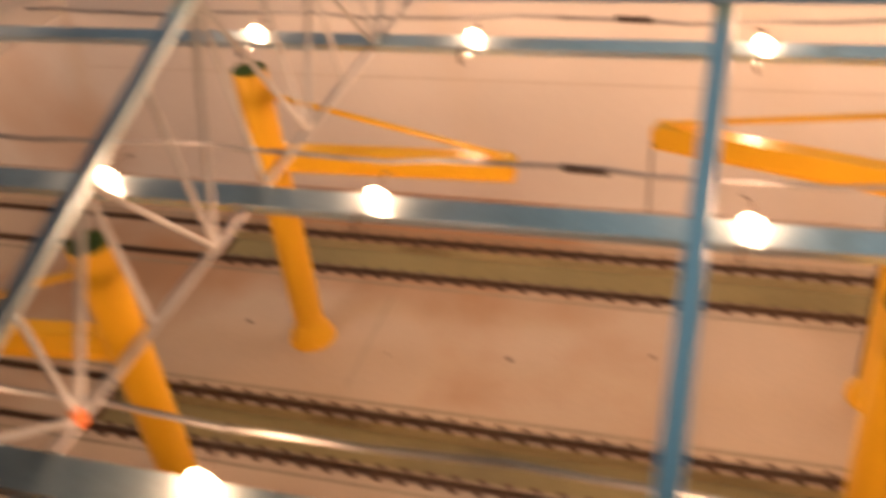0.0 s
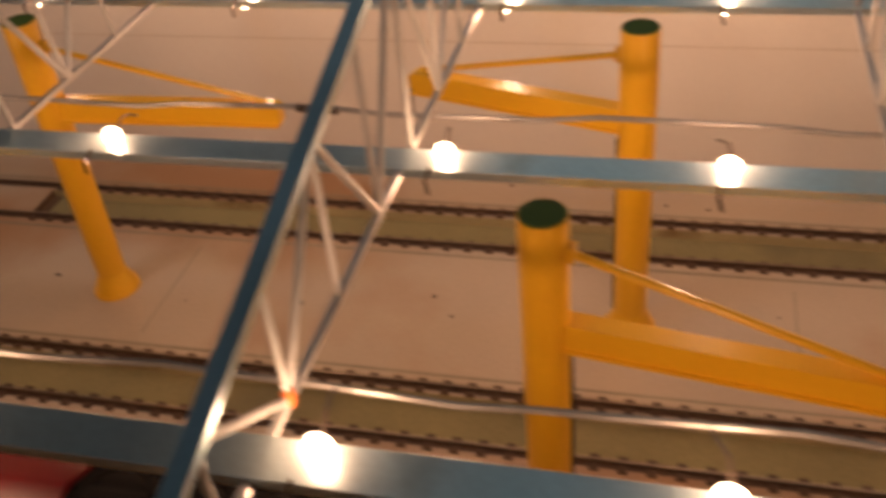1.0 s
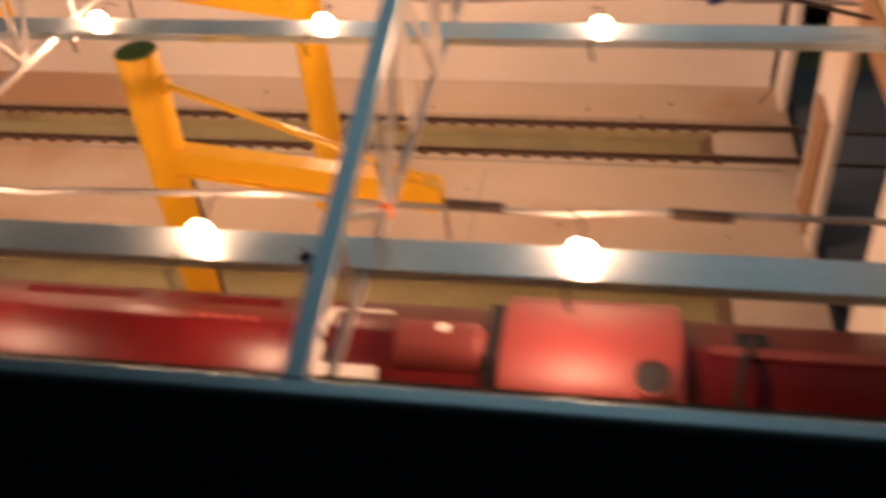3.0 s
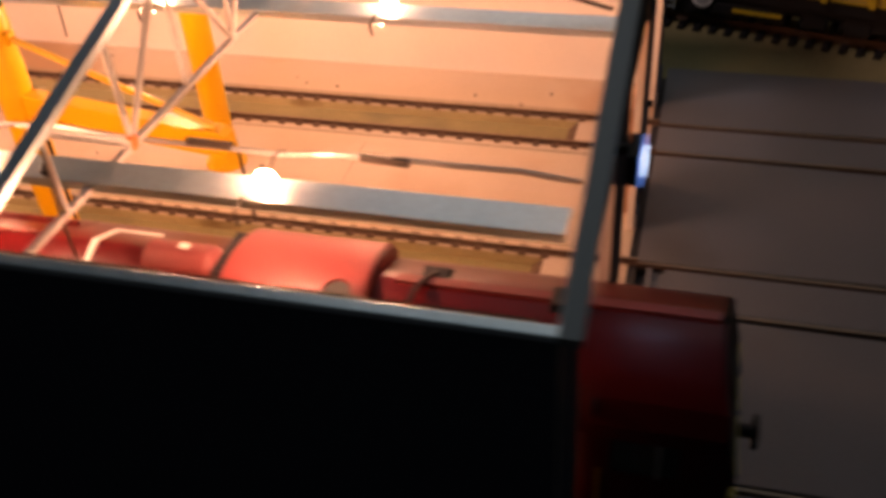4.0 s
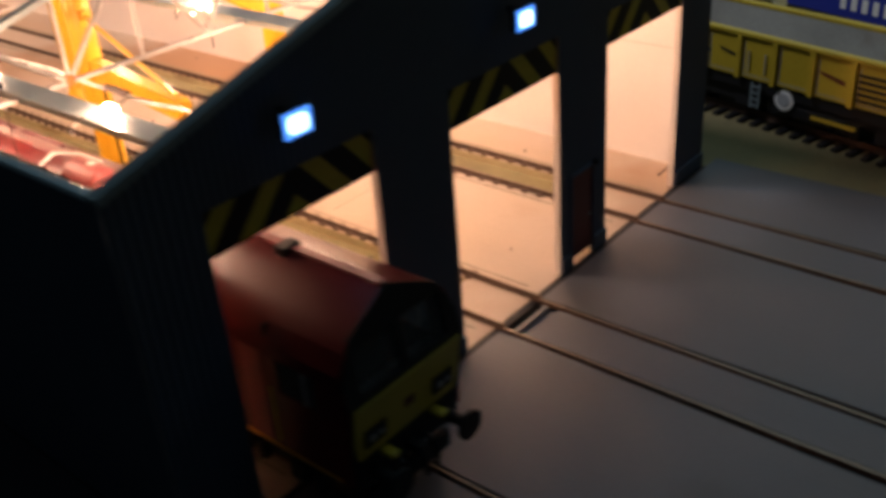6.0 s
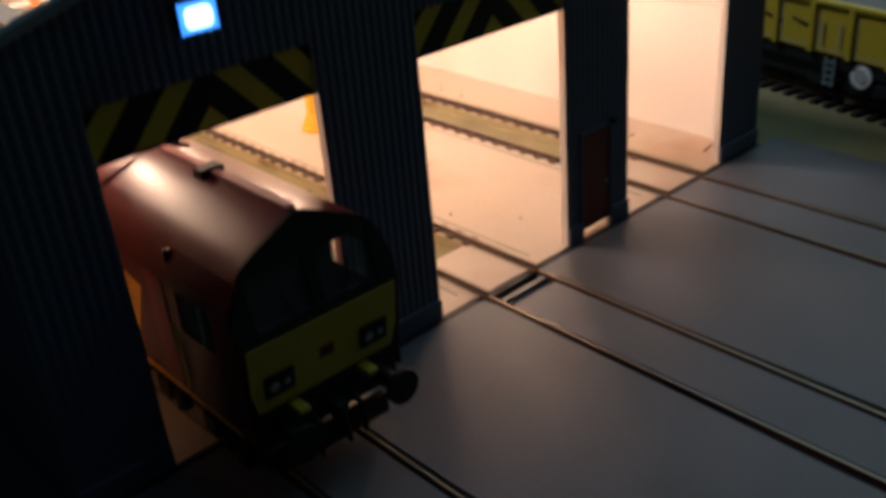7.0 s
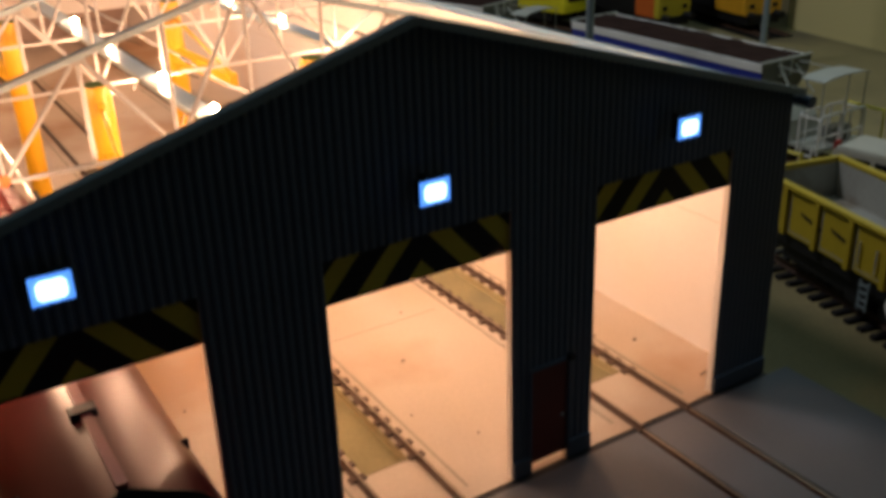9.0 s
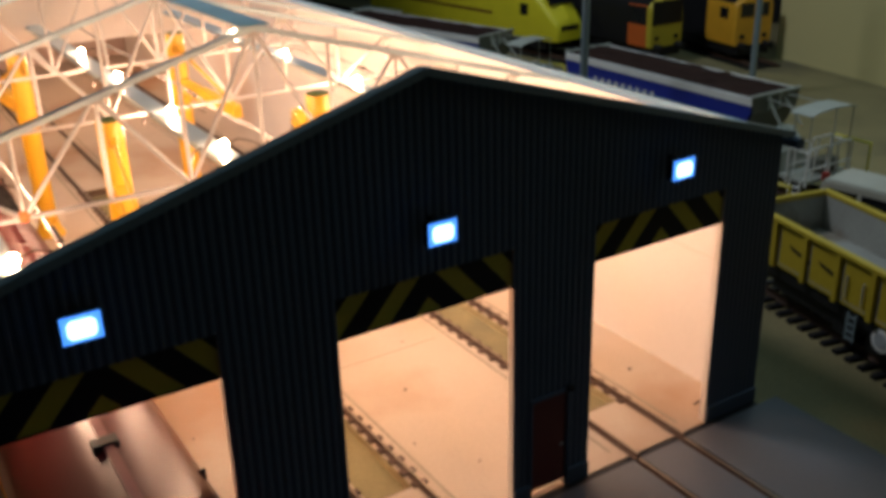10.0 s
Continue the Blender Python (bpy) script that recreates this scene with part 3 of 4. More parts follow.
# tinned feed wires along the trusses
for wy in (4.05, 11.7, 19.0):
    fw = thing("feed_wire", 0, wy, 7.3, "sagging tinned wire strung along the trusses", "wire", "feed wires")
    bm = B()
    xs = [PART_X + 0.4 + k * (-0.4 - PART_X - 0.4) / 34 for k in range(35)]
    tube(bm, [(x, 0.02 * math.sin(x * 0.8 + wy), 0.05 * math.sin(x * 0.8 + wy) - 0.03 * math.cos(x * 2.1)) for x in xs], 0.055)
    part("wire", bm, M_STEEL, fw)
    for jx in ((-7.3, -3.9) if wy < 5 else (-19.5,)):
        part("sleeve", rod(B(), (jx - 0.45, 0, 0.03), (jx + 0.45, 0, 0.0), 0.09, 8), M_WIRE, fw, "dark wire joint")


# ---- jib cranes ----
def jib_crane(x, y, turn, reach, wire, lift=0.0):
    c = thing("jib_crane", x, y, 0, "yellow pillar jib crane bolted to the shed floor", "jib crane", "jib cranes", turn=turn)
    part("pillar", rod(B(), (0, 0, 0.1), (0, 0, 8.2), 0.41, 28), M_CRANE, c, smooth=True)
    part("base_plate", rod(B(), (0, 0, 0.0), (0, 0, 0.1), 0.66, 28, 0.64), M_CRANE, c, smooth=True)
    part("base_flare", rod(B(), (0, 0, 0.1), (0, 0, 0.62), 0.60, 28, 0.415), M_CRANE, c, smooth=True)
    part("cap", rod(B(), (0, 0, 8.19), (0, 0, 8.23), 0.385, 28), M_CAP, c, "dark green open top")
    bm = B()
    prism(bm, [(0.3, 5.65 + lift / 2), (0.3, 6.15 + lift / 2), (reach - 0.15, 6.02 + lift), (reach, 5.93 + lift), (reach, 5.52 + lift), (reach - 0.1, 5.46 + lift)], "y", -0.2, 0.2)
    part("jib", bm, M_CRANE, c)
    part("flange", bar(B(), (0.35, 0, 5.62 + lift / 2), (reach - 0.05, 0, 5.5 + lift), 0.54, 0.07, (0, 1, 0)), M_CRANE, c)
    part("stay", rod(B(), (0.35, 0, 7.55), (reach - 0.35, 0, 6.05 + lift), 0.075, 8), M_CRANE, c, smooth=True)
    part("bracket", box(B(), 0.3, 0.52, -0.12, 0.12, 7.38, 7.7, 0.03), M_CRANE, c)
    for k in range(6):
        a = k * math.pi / 3
        part("bolt", rod(B(), (0.6 * math.cos(a), 0.6 * math.sin(a), 0.09), (0.6 * math.cos(a), 0.6 * math.sin(a), 0.17), 0.05, 6), M_CRANE, c)
    if wire:
        part("hoist_wire", rod(B(), (reach - 0.05, 0.22, 5.9), (reach + 0.02, 0.26, 3.4), 0.03, 6), M_WIRE, c, "thin dark hoist wire")
        part("conduit", rod(B(), (0.42, 0.06, 0.2), (0.42, 0.06, 5.5), 0.04, 6), M_BLACK, c, "black cable down the pillar")
    return c


jib_crane(-14.11, 7.24, -6.8, 5.8, True)
jib_crane(-13.09, 14.0, 164.4, 5.7, True, 0.3)
jib_crane(-27.65, 13.75, 4, 6.1, False)
jib_crane(-27.45, 6.85, 184, 5.4, True)


# ---- locomotives ----
def body_profile(w=1.72, base=1.25, top=5.22):
    right = [(w - 0.06, base), (w, base + 0.5), (w, 3.7), (w - 0.03, 4.2), (w - 0.12, 4.38), (1.25, top - 0.58), (0.16, top - 0.03), (0.05, top)]
    pts = [(-w + 0.06, base)] + right + [(-y, z) for y, z in right[:0:-1]]
    return pts


LOCO_SIDE = [(1.66, 1.25), (1.72, 1.75), (1.72, 3.72), (1.68, 4.0), (1.46, 4.42), (1.30, 4.60), (1.06, 4.74), (0.55, 4.97), (0.08, 5.17)]
LOCO_RING = LOCO_SIDE + [(-y, z) for y, z in LOCO_SIDE[::-1]]


def nose_x(z):
    """How far the cab front stands back at height z: foremost at the waist, raked back above and below."""
    if z < 3.24:
        return -0.20 * min(1.0, (3.24 - z) / 1.5)
    return -0.38 * (z - 3.24) / 1.9


def front_slab(poly, s, x0, out, thick):
    """A plate in the raked cab front: poly in (y, z), standing out from it, thick inwards."""
    bm = B()
    if s < 0:
        poly = poly[::-1]
    f = [bm.verts.new((x0 + s * (nose_x(z) + out), y, z)) for y, z in poly]
    r = [bm.verts.new((x0 + s * (nose_x(z) + out - thick), y, z)) for y, z in poly]
    bm.faces.new(f)
    bm.faces.new(r[::-1])
    for i in range(len(poly)):
        j = (i + 1) % len(poly)
        bm.faces.new((f[j], f[i], r[i], r[j]))
    return bm


def rect(y0, y1, z0, z1):
    return [(y0, z0), (y1, z0), (y1, z1), (y0, z1)]


def loco_cab(lc, s, x0, paint):
    """One driving cab: a hollow shell with glazed front and side windows. x0: its foremost line, s: the way it faces."""
    back = x0 - s * 2.4

    def xs(a, b):
        return min(x0 + s * a, x0 + s * b), max(x0 + s * a, x0 + s * b)
    part("bulkhead", box(B(), *sorted((back, back + s * 0.05)), -1.62, 1.62, 1.3, 4.4), M_BLACK, lc, "black cab bulkhead")
    part("cab_floor", box(B(), *xs(-2.35, -0.5), -1.6, 1.6, 1.3, 1.5), M_BLACK, lc)
    part("desk", box(B(), *xs(-0.75, -0.25), -1.4, 1.4, 2.6, 3.05, 0.06), M_GREY, lc, "grey driving desk")
    roof = B()
    ring = [p for p in LOCO_RING if p[1] > 4.4]
    r0 = [roof.verts.new((back, y, z)) for y, z in ring]
    r1 = [roof.verts.new((x0 + s * nose_x(z), y, z)) for y, z in ring]
    roof.faces.new(r0)
    roof.faces.new(r1[::-1])
    for i in range(len(ring)):
        j = (i + 1) % len(ring)
        roof.faces.new((r0[i], r0[j], r1[j], r1[i]))
    part("cab_roof", roof, paint, lc, smooth=True)
    for sy in (-1, 1):
        eave = B()
        edge = [(1.72, 3.72), (1.68, 4.0), (1.46, 4.42), (1.38, 4.40), (1.60, 3.98), (1.66, 3.72)]
        prism(eave, [(sy * y, z) for y, z in edge], "x", *xs(-2.4, -0.2))
        part("cab_eave", eave, paint, lc)
        ya, yb = sorted((sy * 1.66, sy * 1.72))
        side = B()
        prism(side, [(x0 - s * 2.4, 1.25), (x0 + s * nose_x(1.25), 1.25), (x0 + s * nose_x(1.75), 1.75), (x0 + s * nose_x(2.9), 2.9), (x0 - s * 2.4, 2.9)], "y", ya, yb)
        prism(side, [(x0 - s * 2.4, 2.901), (x0 - s * 2.05, 2.901), (x0 - s * 2.05, 3.72), (x0 - s * 2.4, 3.72)], "y", ya, yb)
        prism(side, [(x0 - s * 0.9, 2.901), (x0 + s * nose_x(2.9), 2.901), (x0 + s * nose_x(3.24), 3.24), (x0 + s * nose_x(3.72), 3.72), (x0 - s * 0.9, 3.72)], "y", ya, yb)
        part("cab_side", side, paint, lc)
        wnd = part("cab_window", box(B(), *xs(-2.05, -0.9), *sorted((sy * 1.68, sy * 1.695)), 2.9, 3.72), M_PANE, lc, "clear cab side window")
        part("window_bar", box(B(), *xs(-1.28, -1.22), *sorted((sy * 1.69, sy * 1.73)), 2.9, 3.72), M_GREY, wnd)
        part("cab_door", box(B(), *xs(-3.2, -2.5), *sorted((sy * 1.72, sy * 1.735)), 1.4, 3.8, 0.004), M_PINK, lc, "dusty red cab door")
        part("grab_rail", rod(B(), (x0 - s * 2.25, sy * 1.78, 1.6), (x0 - s * 2.25, sy * 1.78, 3.0), 0.03, 6), M_YEL, lc, "yellow grab rail")
    # black front with two windscreens over the yellow panel
    top = [(y, z) for y, z in LOCO_RING if z > 4.42]
    for poly in ([(1.44, 4.42)] + top + [(-1.44, 4.42)], rect(-1.72, 1.72, 3.24, 3.42), rect(-0.11, 0.11, 3.42, 4.42),
                 [(1.3, 3.42), (1.72, 3.42), (1.70, 3.8), (1.44, 4.42), (1.3, 4.42)], [(-1.3, 3.42), (-1.72, 3.42), (-1.70, 3.8), (-1.44, 4.42), (-1.3, 4.42)]):
        part("cab_front", front_slab(poly, s, x0, 0.012, 0.10), M_BLACK, lc, "black cab front")
    part("lower_front", front_slab(rect(-1.70, 1.70, 1.76, 3.24), s, x0, 0.0, 0.10), M_BLACK, lc, "black lower cab front")
    for sy in (-1, 1):
        pane = part("windscreen", front_slab(rect(*sorted((sy * 0.11, sy * 1.3)), 3.42, 4.42), s, x0, -0.04, 0.015), M_PANE, lc, "clear windscreen")
        wiper = bar(B(), (x0 + s * (nose_x(3.45) + 0.05), sy * 0.5, 3.45), (x0 + s * (nose_x(4.05) + 0.03), sy * 0.75, 4.05), 0.035, 0.03, (0, 1, 0))
        part("wiper", wiper, M_BLACK, pane, "black wiper")
    panel = part("yellow_panel", front_slab([(-1.5, 1.82), (1.5, 1.82), (1.62, 2.3), (1.62, 3.24), (-1.62, 3.24), (-1.62, 2.3)], s, x0, 0.03, 0.03), M_YEL, lc, "yellow warning panel")
    for sy in (-1, 1):
        lamp = part("headlight", front_slab(rect(sy * 1.05 - 0.30, sy * 1.05 + 0.30, 2.1, 2.55), s, x0, 0.09, 0.08), M_BLACK, lc, "black headlight cluster")
        for dy, rr in ((-0.13, 0.10), (0.13, 0.07)):
            lx = x0 + s * (nose_x(2.32) + 0.09)
            part("lens", rod(B(), (lx, sy * 1.05 + dy, 2.32), (lx + s * 0.03, sy * 1.05 + dy, 2.31), rr, 12), M_GREY, lamp, "grey lamp lens")
        xe = x0 - s * 0.24
        bf = part("buffer", rod(B(), (xe, sy * 1.12, 1.35), (xe + s * 0.75, sy * 1.12, 1.35), 0.15, 12), M_BLACK, lc, smooth=True)
        part("buffer_head", rod(B(), (xe + s * 0.75, sy * 1.12, 1.35), (xe + s * 0.85, sy * 1.12, 1.35), 0.36, 16), M_BLACK, bf, smooth=True)
        part("lamp_iron", box(B(), *sorted((xe, xe + s * 0.42)), sy * 0.78 - 0.12, sy * 0.78 + 0.12, 1.62, 1.74, 0.02), M_YEL, lc, "yellow bracket above the buffer")
        part("brake_pipe", tube(B(), [(xe, sy * 0.45, 1.25), (xe + s * 0.3, sy * 0.46, 1.15), (xe + s * 0.38, sy * 0.5, 0.8), (xe + s * 0.3, sy * 0.52, 0.45)], 0.055), M_BLACK, lc, "black brake pipe")
        part("step", box(B(), *xs(-0.9, -0.5), *sorted((sy * 1.5, sy * 1.75)), 0.55, 0.62), M_BLACK, lc, "black cab step")
    part("buffer_beam", box(B(), *sorted((xe - s * 0.2, xe + s * 0.06)), -1.6, 1.6, 1.0, 1.76, 0.04), M_BLACK, lc)
    part("emblem_bar", front_slab(rect(-0.16, 0.16, 2.35, 2.6), s, x0, 0.036, 0.006), M_DOORR, panel, "small red mark on the yellow panel")
    hook = B()
    box(hook, *sorted((xe, xe + s * 0.45)), -0.12, 0.12, 1.2, 1.4, 0.02)
    rod(hook, (xe + s * 0.4, 0, 1.3), (xe + s * 0.45, 0.05, 0.55), 0.06, 6)
    part("coupling", hook, M_BLACK, lc)
    part("kick_board", box(B(), *sorted((xe - s * 0.15, xe + s * 0.05)), -1.3, 1.3, 0.3, 0.75, 0.03), M_BLACK, lc)


def loco(x_front, x_back, y, paint, label):
    """A diesel locomotive whose front faces +x; lengths from its front end."""
    lc = thing("diesel_locomotive", x_front, y, RAIL_TOP, label, "locomotive")
    L = x_front - x_back

    def xx(wx):
        return wx - x_front
    grille0, grille1 = xx(-21.05), xx(-16.75)
    part("body", prism(B(), LOCO_RING, "x", grille1, -2.4), paint, lc, smooth=True)
    part("rear_body", prism(B(), LOCO_RING, "x", -L + 2.4, grille0), paint, lc, smooth=True)
    loco_cab(lc, 1, 0.0, paint)
    loco_cab(lc, -1, -L, paint)
    # radiator section under black grilles
    inner = [(p[0] * 0.96, 3.0 + (p[1] - 3.0) * (0.95 if p[1] > 3 else 1.0)) for p in LOCO_RING]
    blk = part("radiator_section", prism(B(), inner, "x", grille0, grille1), M_SOOT, lc, "black radiator section under grilles")
    for k in range(3):
        gx = grille0 + 0.75 + k * 1.4
        fan = B()
        tube(fan, [(gx + 0.58 * math.cos(a * math.pi / 10), 0.58 * math.sin(a * math.pi / 10), 5.03) for a in range(21)], 0.05)
        part("fan_ring", fan, M_SOOT, blk, "dark fan ring")
    for gx in (grille0 + 0.08, grille0 + 1.45, grille0 + 2.85, grille1 - 0.08):
        for sy in (-1, 1):
            part("frame_bar", bar(B(), (gx, sy * 0.05, 5.10), (gx, sy * 1.42, 4.42), 0.06, 0.06), M_SOOT, blk)
    for gy, gz in ((-1.42, 4.42), (-0.72, 4.80), (0.72, 4.80), (1.42, 4.42)):
        part("frame_bar", box(B(), grille0, grille1, gy - 0.03, gy + 0.03, gz - 0.03, gz + 0.04), M_SOOT if gy > 0 else M_TRIMD, blk)
    # underframe
    part("underframe", box(B(), -L + 0.6, -0.6, -1.45, 1.45, 0.95, 1.26, 0.03), M_BLACK, lc)
    part("fuel_tank", box(B(), -L / 2 - 2.6, -L / 2 + 2.6, -1.4, 1.4, 0.35, 0.95, 0.12), M_BLACK, lc)
    for bx in (-4.0, -L + 4.0):
        bogie = part("bogie", box(B(), bx - 2.6, bx + 2.6, -1.42, 1.42, 0.5, 0.9, 0.06), M_BLACK, lc)
        for wx in (-1.9, 0.0, 1.9):
            for sy in (-1, 1):
                part("wheel", rod(B(), (bx + wx, sy * 0.76, 0.66), (bx + wx, sy * 0.98, 0.66), 0.65, 20), M_BLACK, bogie, smooth=True)
                part("axlebox", box(B(), bx + wx - 0.25, bx + wx + 0.25, min(sy * 1.42, sy * 1.62), max(sy * 1.42, sy * 1.62), 0.4, 0.85, 0.04), M_BLACK, bogie)
            part("spring", rod(B(), (bx + wx + 0.7, -1.52, 0.45), (bx + wx + 0.7, -1.52, 0.95), 0.16, 10), M_BLACK, bogie)
    part("sole_bar", box(B(), -L + 0.5, -0.5, -1.74, -1.70, 1.28, 1.36), M_AMBER, lc, "thin orange sill line")
    for jx in (-15.2, -13.6, -12.4, -10.7, -23.0):
        seam = [(p[0] * 1.004, p[1] + 0.01) for p in LOCO_RING if p[1] > 4.4]
        low = [(p[0] * 0.99, p[1] - 0.03) for p in LOCO_RING if p[1] > 4.4]
        part("roof_seam", prism(B(), seam + low[::-1], "x", xx(jx), xx(jx + 0.03)), paint, lc)
    def shell(x0, x1, w, lift, name, mat, lab):
        h = B()
        arc = []
        for k in range(9):
            a = math.pi * (0.5 - w / 2 + w * k / 8)
            arc.append((1.40 * math.cos(a), 4.5 + (0.74 + lift) * math.sin(a) ** 0.8))
        prism(h, arc + [(arc[-1][0], 4.3), (arc[0][0], 4.3)], "x", x0, x1)
        bmesh.ops.bevel(h, geom=[e for e in h.edges if abs(e.verts[0].co.x - e.verts[1].co.x) < 1e-5], offset=0.06, segments=2, affect="EDGES")
        return part(name, h, mat, lc, lab, smooth=True)
    big = shell(xx(-6.83), xx(-4.0), 0.86, 0.16, "roof_hatch", M_ROOFR, "large raised weathered red roof hatch")
    port = part("exhaust", rod(B(), (xx(-4.48), -0.56, 4.8), (xx(-4.48), -0.76, 5.31), 0.29, 24), M_BLACK, lc, "black round exhaust port", smooth=True)
    c, u, w = Vector((xx(-4.48), -0.765, 5.32)), Vector((1, 0, 0)), Vector((0, 0.93, 0.365))
    part("rim", tube(B(), [c + 0.31 * (math.cos(a * math.pi / 12) * u + math.sin(a * math.pi / 12) * w) for a in range(25)], 0.045), M_PINK, port, "dusty red port rim", smooth=True)
    sil = B()
    rod(sil, (xx(-8.5), -0.15, 4.98), (xx(-7.3), -0.15, 4.98), 0.46, 16)
    ball(sil, (xx(-7.3), -0.15, 4.98), 0.46, 0.7, 1, 1, 14)
    part("silencer", sil, M_PINK, lc, "rounded red silencer hump", smooth=True)
    part("silencer_plate", box(B(), xx(-7.85), xx(-7.65), -0.2, -0.04, 5.42, 5.46), M_WHITE, lc, "small white plate")
    hood = B()
    prism(hood, [(-0.9, 4.9), (0.7, 4.9), (0.7, 5.26), (-0.5, 5.26)], "x", xx(-7.06), xx(-6.84))
    part("hatch_gap", hood, M_BLACK, lc)
    for pts in ((-9.86, -9.74, -1.08, 0.78), (-9.86, -8.80, 0.68, 0.78), (-9.86, -8.78, -1.10, -0.62)):
        mk = B()
        x0, x1, y0, y1 = pts
        ny = max(1, int((y1 - y0) / 0.15))
        for i in range(ny):
            ya, yb = y0 + (y1 - y0) * i / ny, y0 + (y1 - y0) * (i + 1) / ny
            za, zb = [5.19 - 0.415 * abs(q) for q in (ya, yb)]
            prism(mk, [(ya, za), (yb, zb), (yb, zb + 0.05), (ya, za + 0.05)], "x", xx(x0), xx(x1))
        part("white_edging", mk, M_WHITE, lc, "worn white roof panel edging")
    for hx in (-11.9, -14.6):
        part("roof_lip", bar(B(), (xx(hx - 1.1), 0.75, 4.88), (xx(hx + 1.1), 0.75, 4.88), 0.25, 0.06, (0, 1, 0)), paint, lc)
    part("grille", box(B(), xx(-3.2), xx(-2.7), 0.1, 0.5, 4.9, 5.16, 0.01), M_BLACK, lc, "dark roof grille")
    part("roof_channel", box(B(), xx(-3.6), xx(2.1), -0.1, 0.1, 5.1, 5.235), M_PINK, lc, "dark channel along the roof edge")
    part("roof_vent", box(B(), xx(-0.75), xx(-0.4), -0.28, 0.22, 5.05, 5.28, 0.03), M_BLACK, lc, "black roof vent block")
    hose = []
    for k in range(8):
        a = k / 7
        hose.append((xx(-3.25 + 0.5 * a * a), -1.2 + 1.9 * a, 4.9 + 0.4 * math.sin(a * math.pi)))
    part("hose", tube(B(), hose, 0.06), M_BLACK, lc, "black hose across the roof")
    for k in range(5):
        part("bolt", box(B(), xx(-11.95 + 0.22 * k), xx(-11.85 + 0.22 * k), -0.02, 0.06, 5.2, 5.24), M_PINK, lc, "row of small roof bolts")
    emblem = B()
    prism(emblem, [(xx(-2.9), 1.9), (xx(-1.7), 1.75), (xx(-0.9), 3.3), (xx(-2.1), 3.5)], "y", -1.735, -1.722)
    part("side_emblem", emblem, M_AMBER, lc, "amber slanted side patch")
    return lc


loco(2.6, -24.6, 3.2, M_RED, "maroon diesel locomotive with yellow nose, half out of the shed")

# ---- the yard behind ----
def sleeper_track(x, y, turn, length, label, group="yard tracks", z=-0.3):
    t = thing("yard_track", x, y, z, label, "railway track", group, turn=turn)
    n = int(length / 0.6)
    sl = mesh_of("sleeper", box(B(), -0.13, 0.13, -1.55, 1.55, 0.0, 0.14, 0.02), M_BLACK)
    for k in range(n):
        o = new("sleeper", sl)
        o.parent = t
        o.location = ((-length / 2 + (k + 0.5) * 0.6) * S, 0, 0)
    for sy in (-0.83, 0.83):
        part("rail", rail(B(), -length / 2, length / 2, sy, 0.15, 0.40), M_RUST, t)
    return t


def wheelset(parent, x, r=0.6):
    for sy in (-1, 1):
        part("wheel", rod(B(), (x, sy * 0.76, r), (x, sy * 0.96, r), r, 18), M_BLACK, parent, smooth=True)


